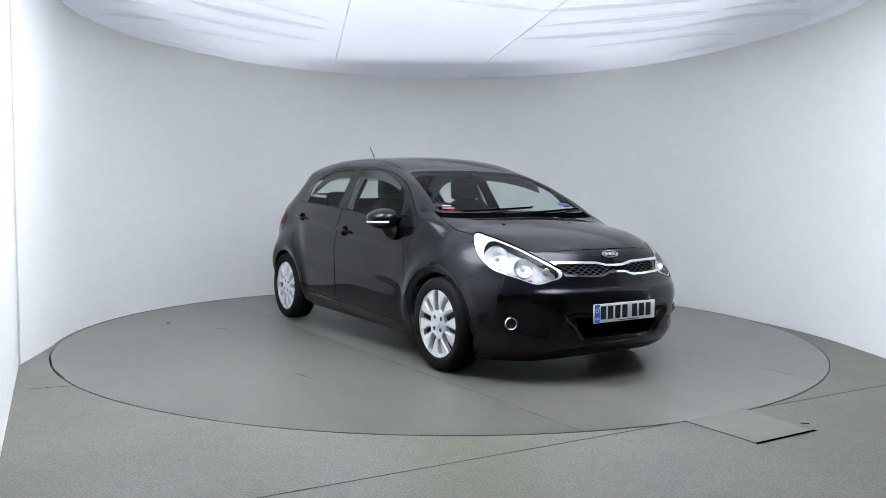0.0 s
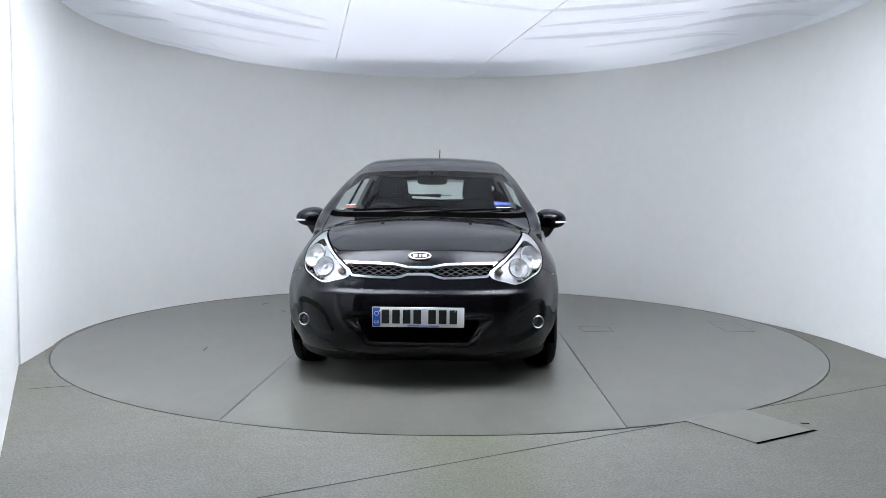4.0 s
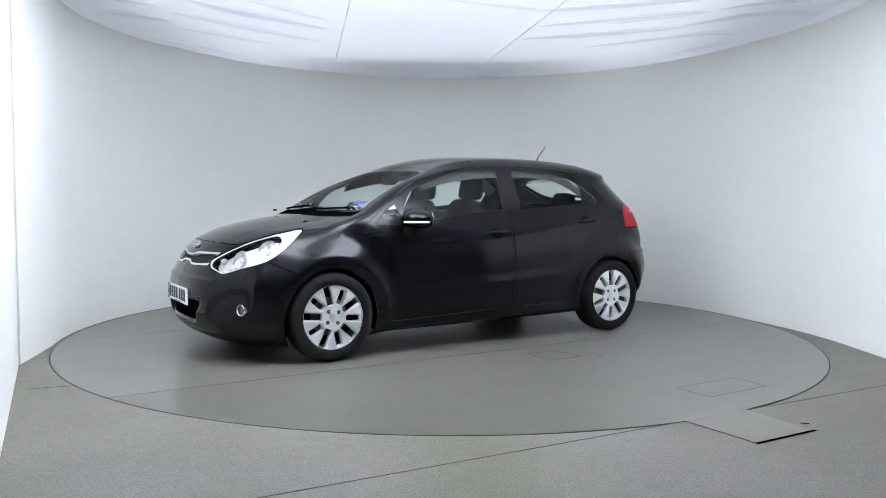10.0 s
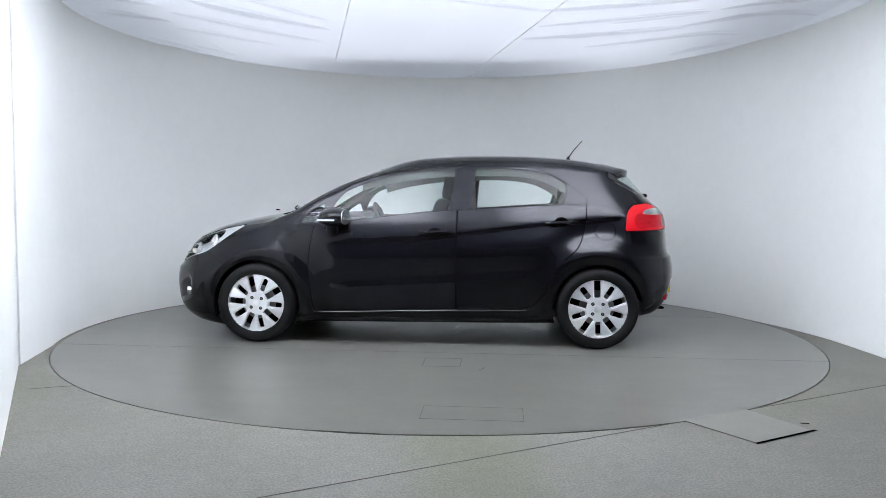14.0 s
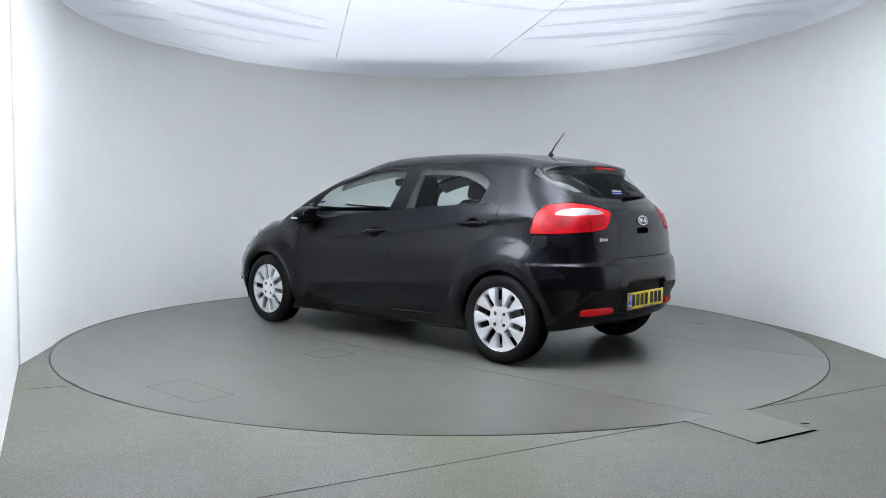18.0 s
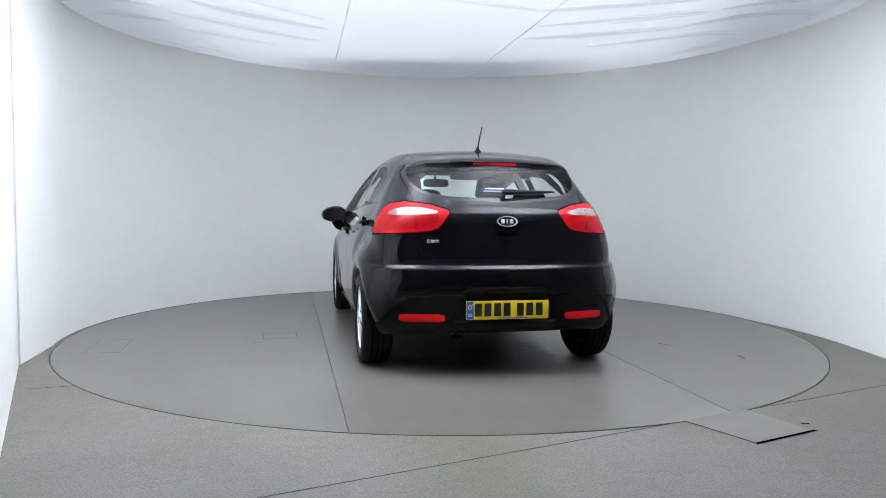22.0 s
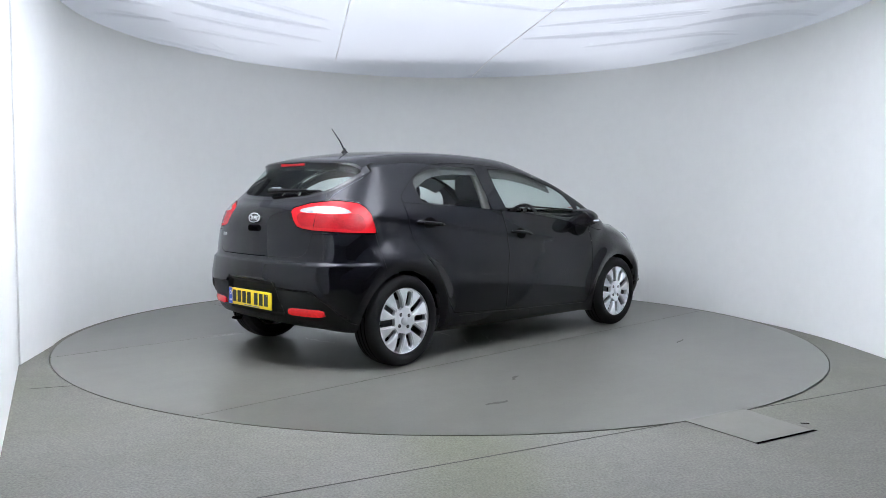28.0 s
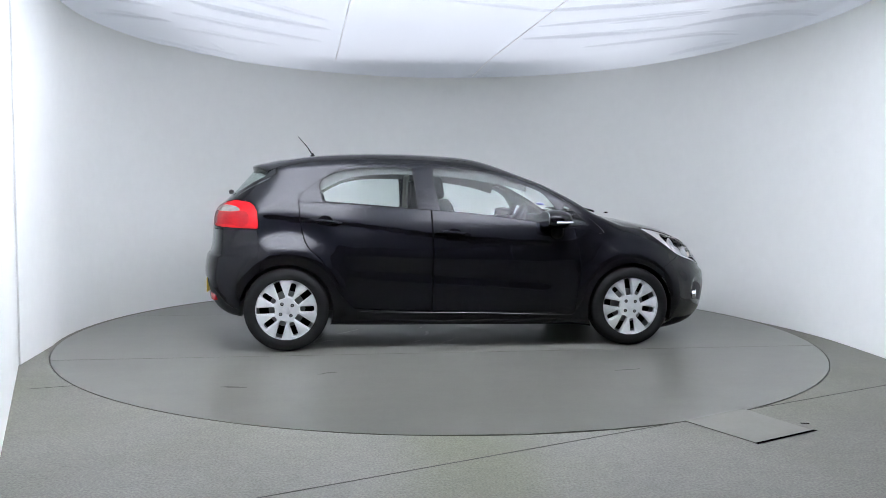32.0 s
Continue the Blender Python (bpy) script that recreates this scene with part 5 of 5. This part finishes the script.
seat(.10, .36, "front_seat")
seat(.10, -.36, "front_seat")
bm = bmesh.new()
cushion(bm, (-.72, 0, .5), (.5, 1.2, .18), -5)
bench = part("rear_bench", bm, FABRIC, car, "dark grey fabric rear bench")
bm = bmesh.new()
cushion(bm, (-1.03, 0, .76), (.14, 1.2, .54), -18, .94)
part("backrest", bm, FABRIC, bench)
for y in (-.38, .38):
    bm = bmesh.new()
    cushion(bm, (-1.13, y, 1.09), (.09, .25, .15), -12, .9)
    part("headrest", bm, FABRIC, bench)
bm = bmesh.new()
box(bm, (-1.40, 0, 1.0), (.46, 1.14, .03), .01)
part("parcel_shelf", bm, TRIM, car)
bm = bmesh.new()
box(bm, (-.1, 0, .30), (2.5, 1.36, .06), .01)
part("cabin_floor", bm, TRIM, car)
bm = bmesh.new()
cushion(bm, (.86, 0, .80), (.5, 1.36, .34), 10)
dash = part("dashboard", bm, TRIM, car, "dark grey plastic dashboard")
bm = bmesh.new()
cushion(bm, (.70, -.36, .955), (.2, .36, .07), 8)
part("instrument_hood", bm, TRIM, dash)
bm = bmesh.new()
cushion(bm, (.25, 0, .48), (.9, .2, .26), 0)
part("centre_console", bm, TRIM, car)
# steering wheel on the right
sw = bmesh.new()
mw = pose(.50, -.36, .905, 0, -66, 0) @ pose(0, 0, 0, 90, 0, 0)
ringpts = [(.17 * math.cos(a), .17 * math.sin(a)) for a in np.linspace(0, 2 * math.pi, 33)]
tube(sw, [mw @ Vector((x, 0, z)) for x, z in ringpts], .015, 8, False)
for a in (10, 170, 270):
    a = radians(a)
    tube(sw, [mw @ Vector((.04 * math.cos(a), .01, .04 * math.sin(a))), mw @ Vector((.165 * math.cos(a), 0, .165 * math.sin(a)))], .014, 6)
wh = part("steering_wheel", sw, TRIM, car)
bm = bmesh.new()
lathe(bm, [(.001, .03), (.045, .025), (.06, .0), (.05, -.02)], 20, mw)
part("horn_pad", bm, TRIM, wh)
bm = bmesh.new()
cushion(bm, (.41, 0, 1.25), (.035, .23, .07), 12)
rm = part("rear_view_mirror", bm, BLACK, car)
bm = bmesh.new()
tube(bm, [(.42, 0, 1.27), (.46, 0, 1.305)], .012, 8)
part("mirror_arm", bm, BLACK, rm)
# sun visors and liner
bm = bmesh.new()
rows = []
for i in range(13):
    x = .22 - 1.55 * i / 12
    rows.append([bm.verts.new((x, y, float(ease(x, [-1.4, -.9, -.4, 0, .3], [1.33, 1.395, 1.41, 1.39, 1.335])) - .09 * y * y)) for y in np.linspace(-.54, .54, 11)])
for a, b in zip(rows, rows[1:]):
    for k in range(10):
        bm.faces.new((a[k], a[k + 1], b[k + 1], b[k]))
part("headliner", bm, LINER, car, "pale grey cloth headliner")
for y in (-.32, .32):
    bm = bmesh.new()
    cushion(bm, (.33, y, 1.315), (.16, .40, .02), 22)
    part("sun_visor", bm, LINER, car)
for s in (1, -1):
    # lining of the roof's edge above the side windows
    bm = bmesh.new()
    rows = []
    for x in np.linspace(.50, -1.08, 18):
        zt = float(np.interp(-x, -BAND_TOP[:, 0], BAND_TOP[:, 1]))
        hi, lo_ = on_skin(x, zt - .01, s)[0], on_skin(x, zt - .085, s)[0]
        rows.append([bm.verts.new((x, q.y - s * d, q.z)) for q, d in ((hi, .03), (lo_, .028), (lo_, .045), (hi, .10))])
    for a, b in zip(rows, rows[1:]):
        for k in range(4):
            bm.faces.new((a[k], a[(k + 1) % 4], b[(k + 1) % 4], b[k]))
    bm.faces.new(rows[0])
    bm.faces.new(rows[-1][::-1])
    bmesh.ops.recalc_face_normals(bm, faces=bm.faces[:])
    part("roof_rail_lining", bm, LINER, car)
    bm = bmesh.new()
    tube(bm, [(-.30, s * .68, 1.02), (-.30, s * .61, 1.17), (-.30, s * .53, 1.31)], [.03, .028, .025], 8)
    bp = part("pillar_trim", bm, BEIGE, car, "beige centre pillar trim")
    bm = bmesh.new()
    tube(bm, [(-.27, s * .645, 1.05), (-.27, s * .59, 1.17), (-.27, s * .54, 1.26)], .014, 6)
    part("seat_belt", bm, FABRIC, bp)
    bm = bmesh.new()
    box(bm, (.25, s * .735, .68), (1.1, .03, .56), .01)
    part("door_card", bm, TRIM, car)
    bm = bmesh.new()
    box(bm, (-1.38, s * .60, .735), (.60, .02, .55), .006)
    part("quarter_trim", bm, TRIM, car)
    bm = bmesh.new()
    box(bm, (-.72, s * .74, .72), (.8, .03, .56), .01)
    part("door_card", bm, TRIM, car)


def sticker(y, z, w, h, material, rear=False):
    if rear:
        p, n = on_end(y, z, -1)
        p = p - n * .006
    else:
        x = screen_x(abs(y), z)
        q = slope(body, np.array([[x, abs(y), z]]))[0]
        n = Vector((q[0], math.copysign(q[1], y), q[2])).normalized()
        p = Vector((x, y, z)) - n * .006
    bm = bmesh.new()
    box(bm, (0, 0, 0), (w, .002, h), 0, facing(p, n))
    part("sticker", bm, material, car, "printed paper sticker on the glass")


sticker(.53, 1.075, .13, .04, BLUE_PRINT)
sticker(.53, 1.05, .10, .012, WHITE)
sticker(-.56, 1.045, .09, .018, RED_PRINT)
sticker(-.56, 1.06, .07, .012, WHITE)
sticker(.03, 1.172, .12, .008, WHITE, True)
sticker(.05, 1.155, .12, .012, BLUE_PRINT, True)


def motions():
    walk(table, [(t, pose(*TABLE_AT, 0, 0, 0, a)) for t, a in TURN])
    walk(car, [(t, pose(0, 0, 0, 0, 0, a) @ pose(*OFF, .002)) for t, a in TURN])


motions()
